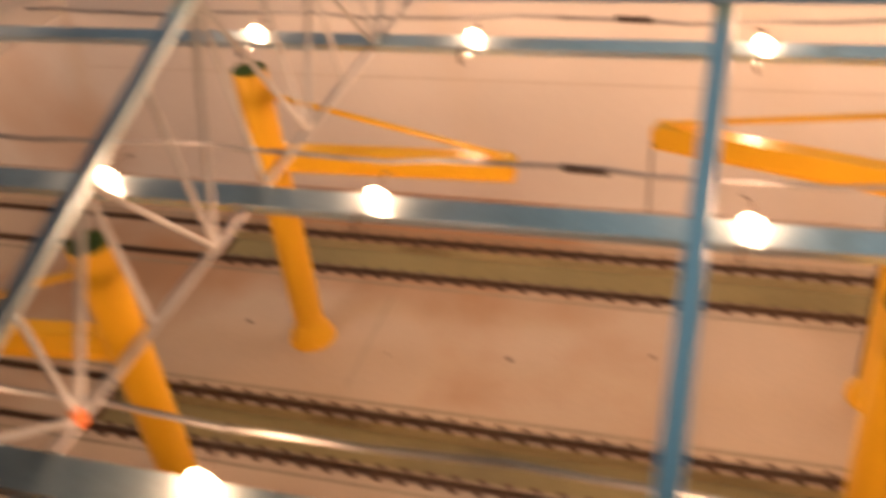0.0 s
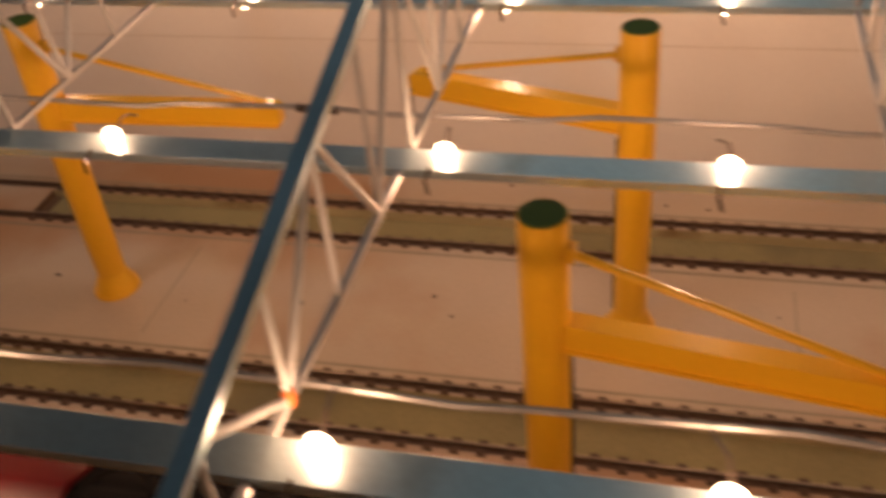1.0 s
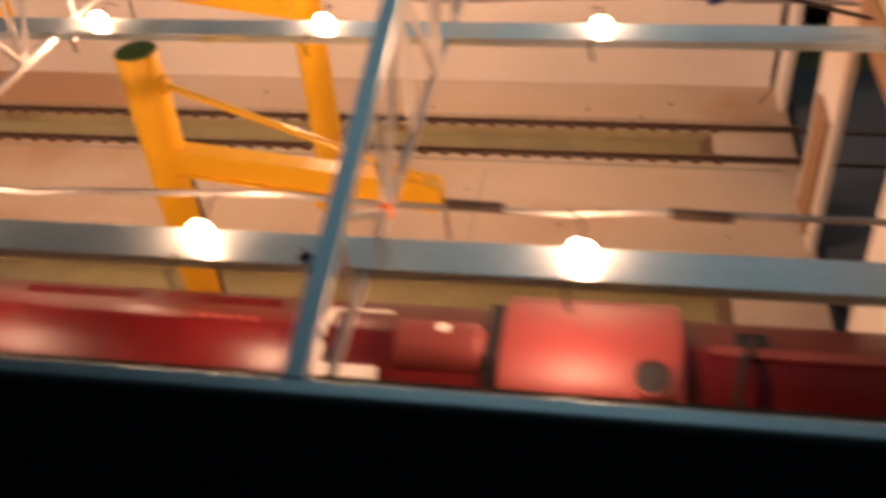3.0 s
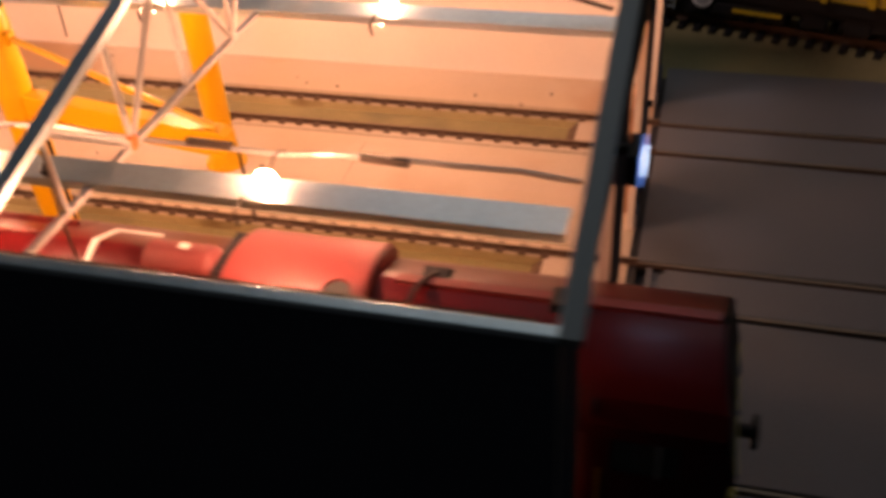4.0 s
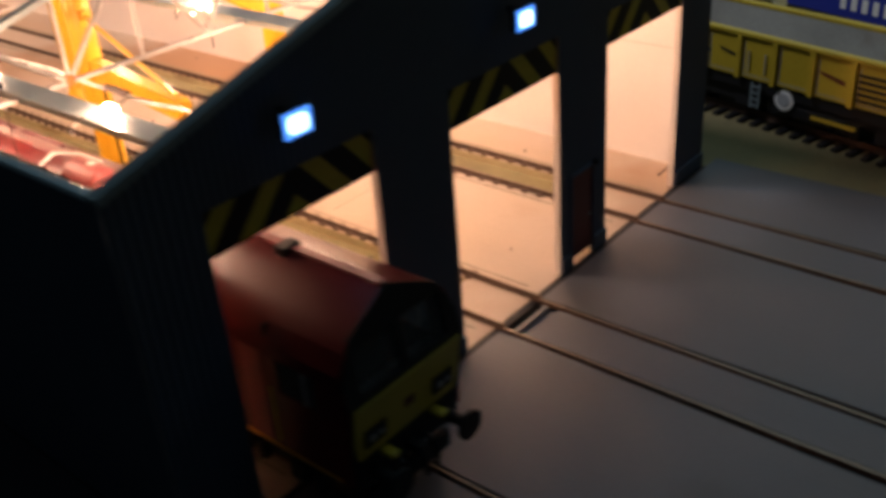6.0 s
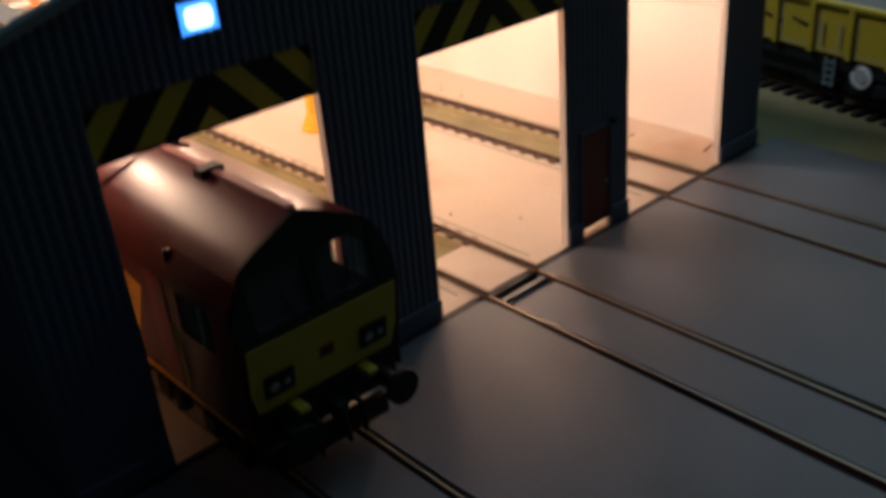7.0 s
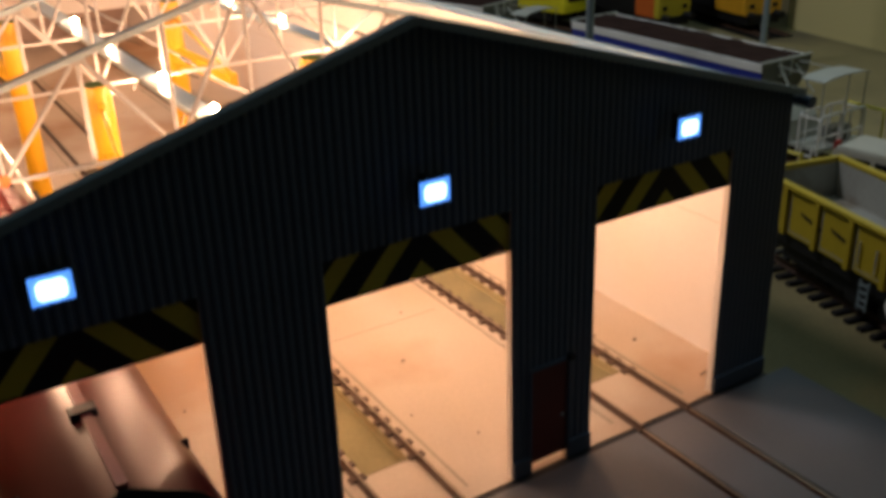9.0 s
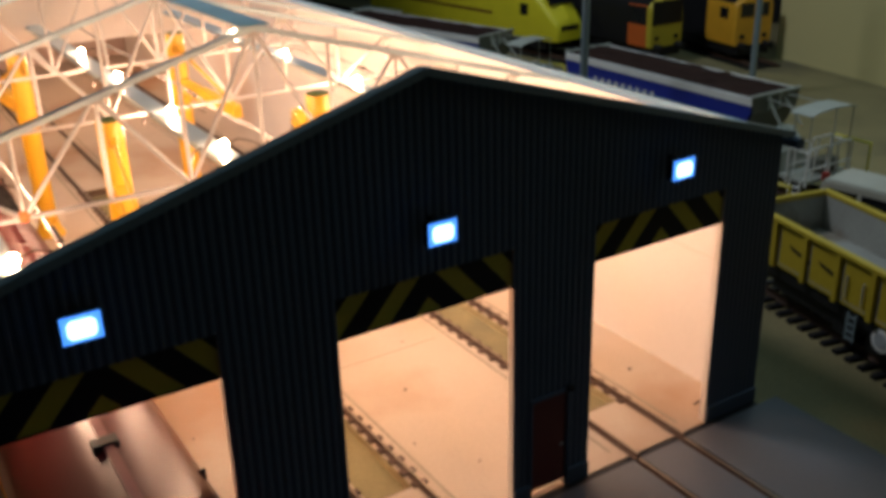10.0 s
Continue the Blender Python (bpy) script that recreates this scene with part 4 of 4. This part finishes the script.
def open_wagon(x, y, turn, length=18.5):
    w = thing("box_wagon", x, y, 0.10, "yellow open box wagon with ribbed sides and dirty floor", "railway wagon", turn=turn)
    h, z0, z1 = length / 2, 1.62, 3.25
    part("side", box(B(), -h, h, -1.72, -1.62, z0, z1), M_WYEL, w)
    part("side", box(B(), -h, h, 1.62, 1.72, z0, z1), M_WYEL, w)
    for sx in (-1, 1):
        part("end", box(B(), min(sx * h, sx * (h - 0.1)), max(sx * h, sx * (h - 0.1)), -1.62, 1.62, z0, z1), M_WYEL, w)
        part("inner_end", box(B(), min(sx * (h - 0.1), sx * (h - 0.13)), max(sx * (h - 0.1), sx * (h - 0.13)), -1.6, 1.6, z0 + 0.3, z1 - 0.05), M_WAGIN, w, "grey scuffed inner end")
    for sy in (-1, 1):
        part("rim", box(B(), -h - 0.06, h + 0.06, min(sy * 1.58, sy * 1.86), max(sy * 1.58, sy * 1.86), z1, z1 + 0.16, 0.03), M_WYEL, w)
        part("inner_side", box(B(), -h + 0.1, h - 0.1, min(sy * 1.59, sy * 1.62), max(sy * 1.59, sy * 1.62), z0 + 0.3, z1 - 0.02), M_WAGIN, w, "grey scuffed inner side")
        for k in range(-5, 8):
            px = -1.8 + 1.6 * k
            if abs(px) > h - 0.1:
                continue
            part("rib", box(B(), px - 0.11, px + 0.11, min(sy * 1.72, sy * 1.86), max(sy * 1.72, sy * 1.86), z0 - 0.05, z1, 0.02), M_WYEL, w)
    for sx in (-1, 1):
        part("end_rim", box(B(), min(sx * (h - 0.12), sx * (h + 0.08)), max(sx * (h - 0.12), sx * (h + 0.08)), -1.58, 1.58, z1, z1 + 0.16, 0.03), M_WYEL, w)
    part("floor_plate", box(B(), -h + 0.1, h - 0.1, -1.6, 1.6, z0, z0 + 0.3), M_WAGIN, w, "dirty grey wagon floor")
    part("underframe", box(B(), -h + 0.1, h - 0.1, -1.45, 1.45, 0.85, z0 - 0.002), M_BLACK, w)
    for sy in (-1, 1):
        part("sole_bar", box(B(), -h + 0.15, h - 0.15, min(sy * 1.47, sy * 1.6), max(sy * 1.47, sy * 1.6), 1.1, z0 - 0.004, 0.03), M_BLACK, w)
        for k in range(6):
            px = -h + 4.6 + k * 1.5
            part("brake_gear", box(B(), px, px + 0.9, min(sy * 0.9, sy * 1.4), max(sy * 0.9, sy * 1.4), 0.3, 0.86, 0.05), M_BLACK, w)
    part("tank", box(B(), -1.8, 1.2, -1.5, -0.7, 0.45, 0.9, 0.06), M_BLACK, w)
    part("step_board", box(B(), -0.2, 1.6, -1.56, -1.46, 0.62, 0.74), M_WYEL, w, "small yellow equipment bar")
    for bx in (-h + 3.0, h - 3.0):
        bg = part("bogie", box(B(), bx - 1.7, bx + 1.7, -1.35, 1.35, 0.45, 0.85, 0.05), M_BLACK, w)
        for wx in (-1.0, 1.0):
            for sy in (-1, 1):
                part("wheel", rod(B(), (bx + wx, sy * 0.76, 0.56), (bx + wx, sy * 0.96, 0.56), 0.55, 18), M_BLACK, bg, smooth=True)
    wheel = part("brake_wheel", rod(B(), (-1.35, -1.62, 1.08), (-1.35, -1.55, 1.08), 0.40, 24), M_WHITE, w, "round pale handbrake wheel", smooth=True)
    part("hub", rod(B(), (-1.35, -1.66, 1.08), (-1.35, -1.6, 1.08), 0.26, 20), M_GREY, wheel)
    lad = part("ladder", box(B(), -2.75, -2.69, -1.78, -1.72, 0.5, 1.5), M_TRIMD, w, "small dark grey ladder")
    part("stile", box(B(), -2.39, -2.33, -1.78, -1.72, 0.5, 1.5), M_TRIMD, lad)
    for k in range(4):
        part("rung", box(B(), -2.7, -2.36, -1.78, -1.73, 0.58 + k * 0.25, 0.64 + k * 0.25), M_TRIMD, lad)
    # panel lettering as plain bars, louvre and handles
    for px, c in ((-5.4, M_BLACK), (-3.9, M_BLACK), (0.5, M_DOORR)):
        part("emblem_bar", prism(B(), [(px - 0.5, 2.62), (px + 0.6, 2.42), (px + 0.6, 2.25), (px - 0.35, 2.48)], "y", -1.735, -1.722), c, w, "small dark painted mark")
    for k in range(5):
        part("louvre", box(B(), 1.58, 2.84, -1.77, -1.722, 1.84 + k * 0.23, 1.94 + k * 0.23), M_BLACK, w)
    for k in range(-5, 7):
        pa, pb = -1.8 + 1.6 * k + 0.2, -1.8 + 1.6 * (k + 1) - 0.2
        if pa > -h + 0.2 and pb < h - 0.2:
            part("panel_edge", box(B(), pa, pb, -1.728, -1.721, z0 + 0.1, z0 + 0.14), M_WAGIN, w, "thin grey strip along the panel edge")
            part("panel_edge", box(B(), pa, pa + 0.04, -1.728, -1.721, z0 + 0.14, z1 - 0.2), M_WAGIN, w, "thin grey strip along the panel edge")
    for px in (-2.95, -2.2):
        part("handle", rod(B(), (px, -1.79, 1.9), (px, -1.79, 2.7), 0.035, 6), M_CREAM, w, "pale vertical handle")
    return w


sleeper_track(2.85, 27.4, -13, 60, "dark sleepered siding track beside the concrete apron")
open_wagon(2.85, 27.4, -13, 16.6)


def hopper(x, y, turn, length, name_label, marked):
    w = thing("ballast_wagon", x, y, 0.10, name_label, "railway wagon", "blue ballast wagons", turn=turn)
    h = length / 2
    hull = B()
    rings = []
    for z, wide in ((1.4, 1.2), (2.2, 1.68), (3.5, 1.68), (4.0, 1.68)):
        e = h - max(0.0, 3.5 - z) * 0.55
        rings.append([hull.verts.new(v) for v in ((-e, -wide, z), (e, -wide, z), (e, wide, z), (-e, wide, z))])
    hull.faces.new(rings[0][::-1])
    hull.faces.new(rings[-1])
    for r0, r1 in zip(rings, rings[1:]):
        for i in range(4):
            hull.faces.new((r0[i], r0[(i + 1) % 4], r1[(i + 1) % 4], r1[i]))
    part("body", hull, M_BLUE, w)
    for sy in (-1, 1):
        part("white_band", box(B(), -h - 0.03, h + 0.03, min(sy * 1.60, sy * 1.72), max(sy * 1.60, sy * 1.72), 3.86, 4.24), M_WHITE, w, "white upper side band")
    for sx in (-1, 1):
        part("end_plate", prism(B(), [(-1.7, 4.30), (1.7, 4.30), (1.6, 3.5), (-1.6, 3.5)], "x", sx * h, sx * (h + 0.06)), M_SAGE, w, "grubby grey-green end plate")
        part("end_rim", box(B(), *sorted((sx * (h - 0.02), sx * (h + 0.12))), -1.72, 1.72, 4.24, 4.36, 0.02), M_CANOPY, w, "pale end rim")
        for sy in (-0.5, 0.25):
            part("end_rib", box(B(), *sorted((sx * (h + 0.06), sx * (h + 0.13))), sy - 0.06, sy + 0.06, 3.5, 4.24), M_CANOPY, w)
        part("slope_sheet", bar(B(), (sx * (h + 0.05), 0, 3.5), (sx * (h - 1.1), 0, 1.42), 3.1, 0.06, (0, 1, 0)), M_SAGE, w, "dark sloping end sheet")
        part("bogie", box(B(), sx * (h - 1.2) - 1.7, sx * (h - 1.2) + 1.7, -1.3, 1.3, 0.4, 0.9, 0.05), M_BLACK, w)
        for wx in (-1.0, 1.0):
            for sy in (-1, 1):
                part("wheel", rod(B(), (sx * (h - 1.2) + wx, sy * 0.76, 0.56), (sx * (h - 1.2) + wx, sy * 0.96, 0.56), 0.55, 16), M_BLACK, w, smooth=True)
    # deck across the wagon end, with white hoop railings and a thin canopy on posts
    a, c = h + 2.35, h + 3.42
    part("end_deck", box(B(), h - 0.8, c + 0.06, -1.5, 1.6, 0.82, 0.98), M_CANOPY, w, "grey-green end deck")
    part("bulkhead", prism(B(), [(h + 0.5, 0.98), (h + 1.9, 0.98), (h + 1.7, 1.9), (h + 0.9, 2.75), (h + 0.5, 2.75)], "y", -1.45, 0.5), M_CANOPY, w, "pale grey-green machinery cover")
    part("engine", box(B(), a + 0.2, c - 0.2, -0.2, 1.1, 0.98, 1.7, 0.08), M_SAGE, w, "dark engine box")
    for px in (a, c):
        for y0, y1 in ((-1.55, -0.12), (0.08, 1.55)):
            hoop = [(px, y0, 0.7), (px, y0, 2.34), (px, y0 + 0.05, 2.44), (px, y0 + 0.16, 2.49), (px, y1 - 0.16, 2.49), (px, y1 - 0.05, 2.44), (px, y1, 2.34), (px, y1, 0.7)]
            part("hoop_rail", tube(B(), hoop, 0.055), M_WHITE, w, "white hoop railing", smooth=True)
            part("lower_rail", rod(B(), (px, y0, 1.5), (px, y1, 1.5), 0.045, 6), M_WHITE, w)
            part("rail_post", rod(B(), (px, (y0 + y1) / 2 - 0.25, 0.8), (px, (y0 + y1) / 2 - 0.25, 2.47), 0.045, 6), M_WHITE, w)
    for sy in (-1.55, 1.55):
        part("handrail", rod(B(), (a, sy, 2.36), (c, sy, 2.36), 0.045, 6), M_WHITE, w)
        for px in (a + 0.1, c - 0.1):
            part("canopy_post", rod(B(), (px, sy * 0.95, 0.95), (px, sy * 0.95, 4.06), 0.03, 6), M_CANOPY, w)
        part("canopy_brace", rod(B(), (h + 0.12, sy * 0.5, 4.1), (a, sy * 0.6, 4.05), 0.03, 6), M_CANOPY, w)
        part("stay", rod(B(), (h + 0.12, sy * 0.35, 4.0), (h + 1.2, sy * 0.45, 2.8), 0.045, 6), M_CANOPY, w)
    canopy = [(-1.6, 4.02), (-1.1, 4.14), (0.0, 4.20), (1.1, 4.14), (1.6, 4.02), (1.6, 4.06), (1.1, 4.19), (0.0, 4.25), (-1.1, 4.19), (-1.6, 4.06)]
    part("canopy", prism(B(), canopy, "x", a - 0.15, c + 0.02), M_CANOPY, w, "thin pale canopy sheet")
    for px in (a + 0.25, a + 0.85):
        part("step_stile", rod(B(), (px, -1.62, 0.15), (px, -1.62, 0.95), 0.05, 6), M_WHITE, w, "white step ladder")
    for z in (0.3, 0.62):
        part("step", rod(B(), (a + 0.25, -1.62, z), (a + 0.85, -1.62, z), 0.045, 6), M_WHITE, w)
    part("tail_lamp", box(B(), c + 0.06, c + 0.3, -0.5, -0.15, 0.85, 1.25, 0.04), M_TAIL, w, "small red tail lamp")
    part("far_rail", rod(B(), (a, 1.75, 2.42), (c + 0.9, 1.75, 2.42), 0.06, 6), M_LYEL, w, "yellow far handrail")
    part("far_rail_post", rod(B(), (c + 0.85, 1.75, 0.5), (c + 0.85, 1.75, 2.42), 0.05, 6), M_LYEL, w)
    ld = B()
    bmesh.ops.create_grid(ld, x_segments=60, y_segments=12, size=1)
    for v in ld.verts:
        px, py = v.co.x * (h - 0.08), v.co.y * 1.66
        v.co = Vector((px, py, 4.20 + 0.12 * (1 - (py / 1.7) ** 2) + 0.08 * noise.noise(Vector((px * 1.3, py * 1.7, x)))))
    part("load", ld, M_LOAD, w, "dark brown ballast load", smooth=True)
    if marked:
        # plain bars in place of the maker's lettering, with a thin line of small writing after it
        for k in range(9):
            x0 = -4.4 + k * 0.57
            part("lettering_bar", box(B(), x0, x0 + 0.26, -1.70, -1.685, 2.85, 3.28), M_WHITE, w, "white bar on the blue side")
        part("small_lettering_bar", box(B(), 1.3, 3.4, -1.70, -1.685, 2.95, 3.08), M_GREY, w, "thin grey bar on the blue side")
    return w


sleeper_track(-9, 38.4, 0, 62, "dark sleepered track under the blue wagons")
hopper(-20.5, 38.4, 0, 13.8, "blue and white ballast wagon heaped with dark stone", True)
sleeper_track(-62, 30.3, 13.7, 45, "dark sleepered track curving past the shed")
hopper(-41.6, 35.3, 13.7, 13.8, "second blue and white ballast wagon on the curve behind", False)


def box_van(x, y, turn, length):
    w = thing("covered_wagon", x, y, 0.10, "dark blue covered wagon with white lettering bars", "railway wagon", turn=turn)
    h = length / 2
    part("body", box(B(), -h, h, -1.55, 1.55, 1.45, 3.9, 0.06), M_BLUE, w)
    roof = [(-1.6, 3.88), (1.6, 3.88), (1.35, 4.2), (0.6, 4.4), (-0.6, 4.4), (-1.35, 4.2)]
    part("roof", prism(B(), roof, "x", -h - 0.05, h + 0.05), M_CANOPY, w, "pale grey curved roof")
    part("underframe", box(B(), -h + 0.1, h - 0.1, -1.3, 1.3, 0.9, 1.45), M_BLACK, w)
    for sy in (-1, 1):
        part("sole_bar", box(B(), -h, h, *sorted((sy * 1.4, sy * 1.52)), 1.12, 1.44, 0.02), M_BLACK, w)
    for px in (-h + 1.6, h - 1.6):
        wheelset(w, px)
    for k in range(9):
        px = -2.2 + 0.56 * k
        part("lettering_bar", box(B(), px, px + 0.3, -1.575, -1.545, 1.85, 2.45, 0.01), M_WHITE, w, "white bar on the blue side")
    return w


box_van(2.2, 36.75, -19, 10.4)


def yard_loco(x_front, y, length, side, face, label, hst=False, turn=0.0, painted=0.0, dark_top=False):
    lc = thing("yard_locomotive", x_front, y, 0.10, label, "locomotive", "yard locomotives", turn=turn)
    prof = body_profile(1.7, 1.1, 5.1)
    part("body", prism(B(), prof, "x", -painted if painted else -length, -0.9 if hst else -0.4), side, lc, smooth=True)
    if painted:
        part("dark_body", prism(B(), [(p[0] * 0.985, p[1] - 0.02) for p in prof], "x", -length, -painted), M_BLACK, lc, "black body section behind the coloured cab", smooth=True)
    if dark_top:
        for sy in (-1, 1):
            part("upper_side", box(B(), -painted, -0.42, min(sy * 1.69, sy * 1.715), max(sy * 1.69, sy * 1.715), 2.75, 4.1), M_BLACK, lc, "black upper side")
        part("upper_front", box(B(), -0.02, 0.06, -1.5, 1.5, 2.75, 4.5), M_BLACK, lc, "black upper front")
    e = B()
    steps = ((-0.9, 1.0, 5.1), (-0.5, 0.97, 4.8), (0.4, 0.92, 3.7), (1.1, 0.85, 2.9), (1.3, 0.78, 2.6)) if hst else ((-0.4, 1.0, 5.1), (-0.15, 0.98, 5.0), (0.0, 0.94, 4.8))
    rings = []
    for dx, f, top in steps:
        rings.append([e.verts.new((dx, p[0] * f, 1.1 + (p[1] - 1.1) * (top - 1.1) / 4.0)) for p in prof])
    for r0, r1 in zip(rings, rings[1:]):
        for i in range(len(prof)):
            e.faces.new((r0[i], r0[(i + 1) % len(prof)], r1[(i + 1) % len(prof)], r1[i]))
    e.faces.new(rings[-1])
    part("nose", e, face, lc, "plain coloured cab nose", smooth=True)
    if hst:
        part("windscreen", bar(B(), (-0.35, 0, 4.72), (0.35, 0, 3.85), 2.5, 0.12, (0, 1, 0)), M_GLASS, lc, "dark raked windscreen")
        part("grille", box(B(), 1.25, 1.34, -0.9, 0.9, 1.9, 2.3), M_BLACK, lc, "black nose grille")
        for sy in (-1, 1):
            part("side_window", box(B(), -2.6, -1.7, min(sy * 1.69, sy * 1.72), max(sy * 1.69, sy * 1.72), 2.9, 3.8), M_GLASS, lc)
        part("side_stripe", box(B(), -length, -6, -1.72, -1.695, 2.55, 2.75), M_DOORR, lc, "thin red side mark")
    else:
        part("roof", prism(B(), [(p[0] * 1.01, p[1] + 0.02) for p in prof[4:14]], "x", -length, -0.3), M_BLACK, lc, "dark roof", smooth=True)
        for sy in (-1, 1):
            part("windscreen", box(B(), -0.01, 0.03, min(sy * 0.1, sy * 1.25), max(sy * 0.1, sy * 1.25), 3.2, 4.2), M_GLASS, lc, "dark windscreen")
            part("headlight", box(B(), 0.0, 0.05, sy * 1.0 - 0.2, sy * 1.0 + 0.2, 1.6, 1.9), M_BLACK, lc)
            part("side_window", box(B(), -1.9, -0.9, min(sy * 1.69, sy * 1.72), max(sy * 1.69, sy * 1.72), 3.0, 3.8), M_GLASS, lc)
    part("underframe", box(B(), -length, 0.1, -1.4, 1.4, 0.4, 1.1), M_BLACK, lc)
    for sy in (-1, 1):
        bf = part("buffer", rod(B(), (0.0, sy * 1.1, 1.1), (0.8, sy * 1.1, 1.1), 0.25, 12), M_BLACK, lc, smooth=True)
    for k in range(4):
        px = -1.5 - k * 1.4 - (length - 8.0 if k > 1 else 0)
        for sy in (-1, 1):
            part("wheel", rod(B(), (px, sy * 0.76, 0.6), (px, sy * 0.96, 0.6), 0.58, 14), M_BLACK, lc)
    return lc


sleeper_track(-72, 46.6, 5.6, 62, "dark sleepered track in the rear yard")
yard_loco(-43.9, 49.4, 24, M_LYEL, M_LYEL, "bright yellow high-speed power car with raked nose", True, 5.6)
sleeper_track(-62, 53.7, 0, 60, "dark sleepered track in the rear yard")
yard_loco(-36.3, 53.7, 20, M_ORNG, M_YEL, "orange diesel locomotive with yellow cab front", painted=2.4, dark_top=True)
sleeper_track(-58, 64.4, -12, 56, "dark sleepered track in the rear yard")
yard_loco(-32.6, 59.0, 20, M_AMBER, M_AMBER, "amber diesel locomotive with dark roof", turn=-12, painted=3.6)


# yard lamp posts
for px, py in ((-20.3, 32.0), (-25.6, 51.0)):
    p = thing("lamp_post", px, py, -0.3, "tall plain grey yard lamp post", "lamp post", "yard lamp posts")
    part("post", rod(B(), (0, 0, 0), (0, 0, 14), 0.22, 10, 0.17), M_TRIMD, p, smooth=True)
    part("base", rod(B(), (0, 0, 0), (0, 0, 0.3), 0.4, 10), M_GREY, p)


# small van and yellow plant behind the wagon
def van(x, y, turn, paint, label):
    v = thing("van", x, y, -0.3, label, "van", turn=turn)
    pts = [(-2.6, 0.35), (2.6, 0.35), (2.6, 1.3), (1.7, 1.5), (1.1, 2.35), (0.9, 2.5), (-2.4, 2.5), (-2.6, 2.3)]
    b = prism(B(), pts, "y", -1.1, 1.1)
    bmesh.ops.bevel(b, geom=list(b.edges), offset=0.08, segments=2, affect="EDGES")
    part("body", b, paint, v, smooth=True)
    for sy in (-1, 1):
        for a, c in ((-2.2, -0.9), (-0.7, 0.6)):
            part("window", box(B(), a, c, min(sy * 1.09, sy * 1.12), max(sy * 1.09, sy * 1.12), 1.5, 2.15), M_GLASS, v)
        for wx in (-1.6, 1.7):
            part("wheel", rod(B(), (wx, sy * 0.9, 0.42), (wx, sy * 1.13, 0.42), 0.42, 16), M_BLACK, v, smooth=True)
    part("windscreen", bar(B(), (1.72, 0, 1.55), (1.13, 0, 2.3), 1.9, 0.06, (0, 1, 0)), M_GLASS, v)
    part("tail_light", box(B(), -2.64, -2.58, -1.0, -0.8, 1.2, 1.7), M_DOORR, v, "red tail light")
    return v


van(-5.75, 36.6, 8, M_CREAM, "pale cream van parked beyond the yellow wagon")
dig = thing("yard_barrier", -9.3, 34.0, -0.3, "small yellow railing frame standing in the yard", "barrier")
for sx in (-0.5, 0.5):
    part("post", rod(B(), (sx, 0, 0), (sx, 0, 2.2), 0.09, 6), M_YEL, dig)
for z in (1.1, 2.1):
    part("bar", rod(B(), (-0.5, 0, z), (0.5, 0, z), 0.09, 6), M_YEL, dig)


# specks of dirt on the shed floor
bm = B()
rng = random.Random(4)
for sx, sy in [(-6.11, 19.5), (-17.2, 20.1), (-3.9, 12.0), (-9.4, 14.8)] + [(rng.uniform(-30, -1), rng.choice((6.7, 13.9, 19.7)) + rng.uniform(-1, 1)) for k in range(24)]:
    ball(bm, (sx, sy, 0.01), rng.uniform(0.03, 0.07), rng.uniform(0.8, 1.6), 1, 0.5, 6)
dirt = part("floor_dirt", bm, M_WIRE)
tagged(dirt, "dark specks of dirt on the shed floor", "dirt", kind="stuff")


# pale container standing in the far yard
ct = thing("container", -57.8, 40.6, -0.3, "pale grey ribbed container beside the yard tracks", "container", turn=12)
part("body", box(B(), -2.2, 2.2, -1.0, 1.0, 0.1, 2.9, 0.04), M_WHITE, ct)
for k in range(9):
    part("rib", box(B(), -2.0 + 0.48 * k, -1.85 + 0.48 * k, -1.06, -0.99, 0.2, 2.8), M_WHITE, ct)
part("roof", box(B(), -2.25, 2.25, -1.05, 1.05, 2.9, 2.98, 0.02), M_CANOPY, ct, "grey roof sheet")
part("skid", box(B(), -2.1, 2.1, -0.9, 0.9, 0.0, 0.1), M_BLACK, ct)
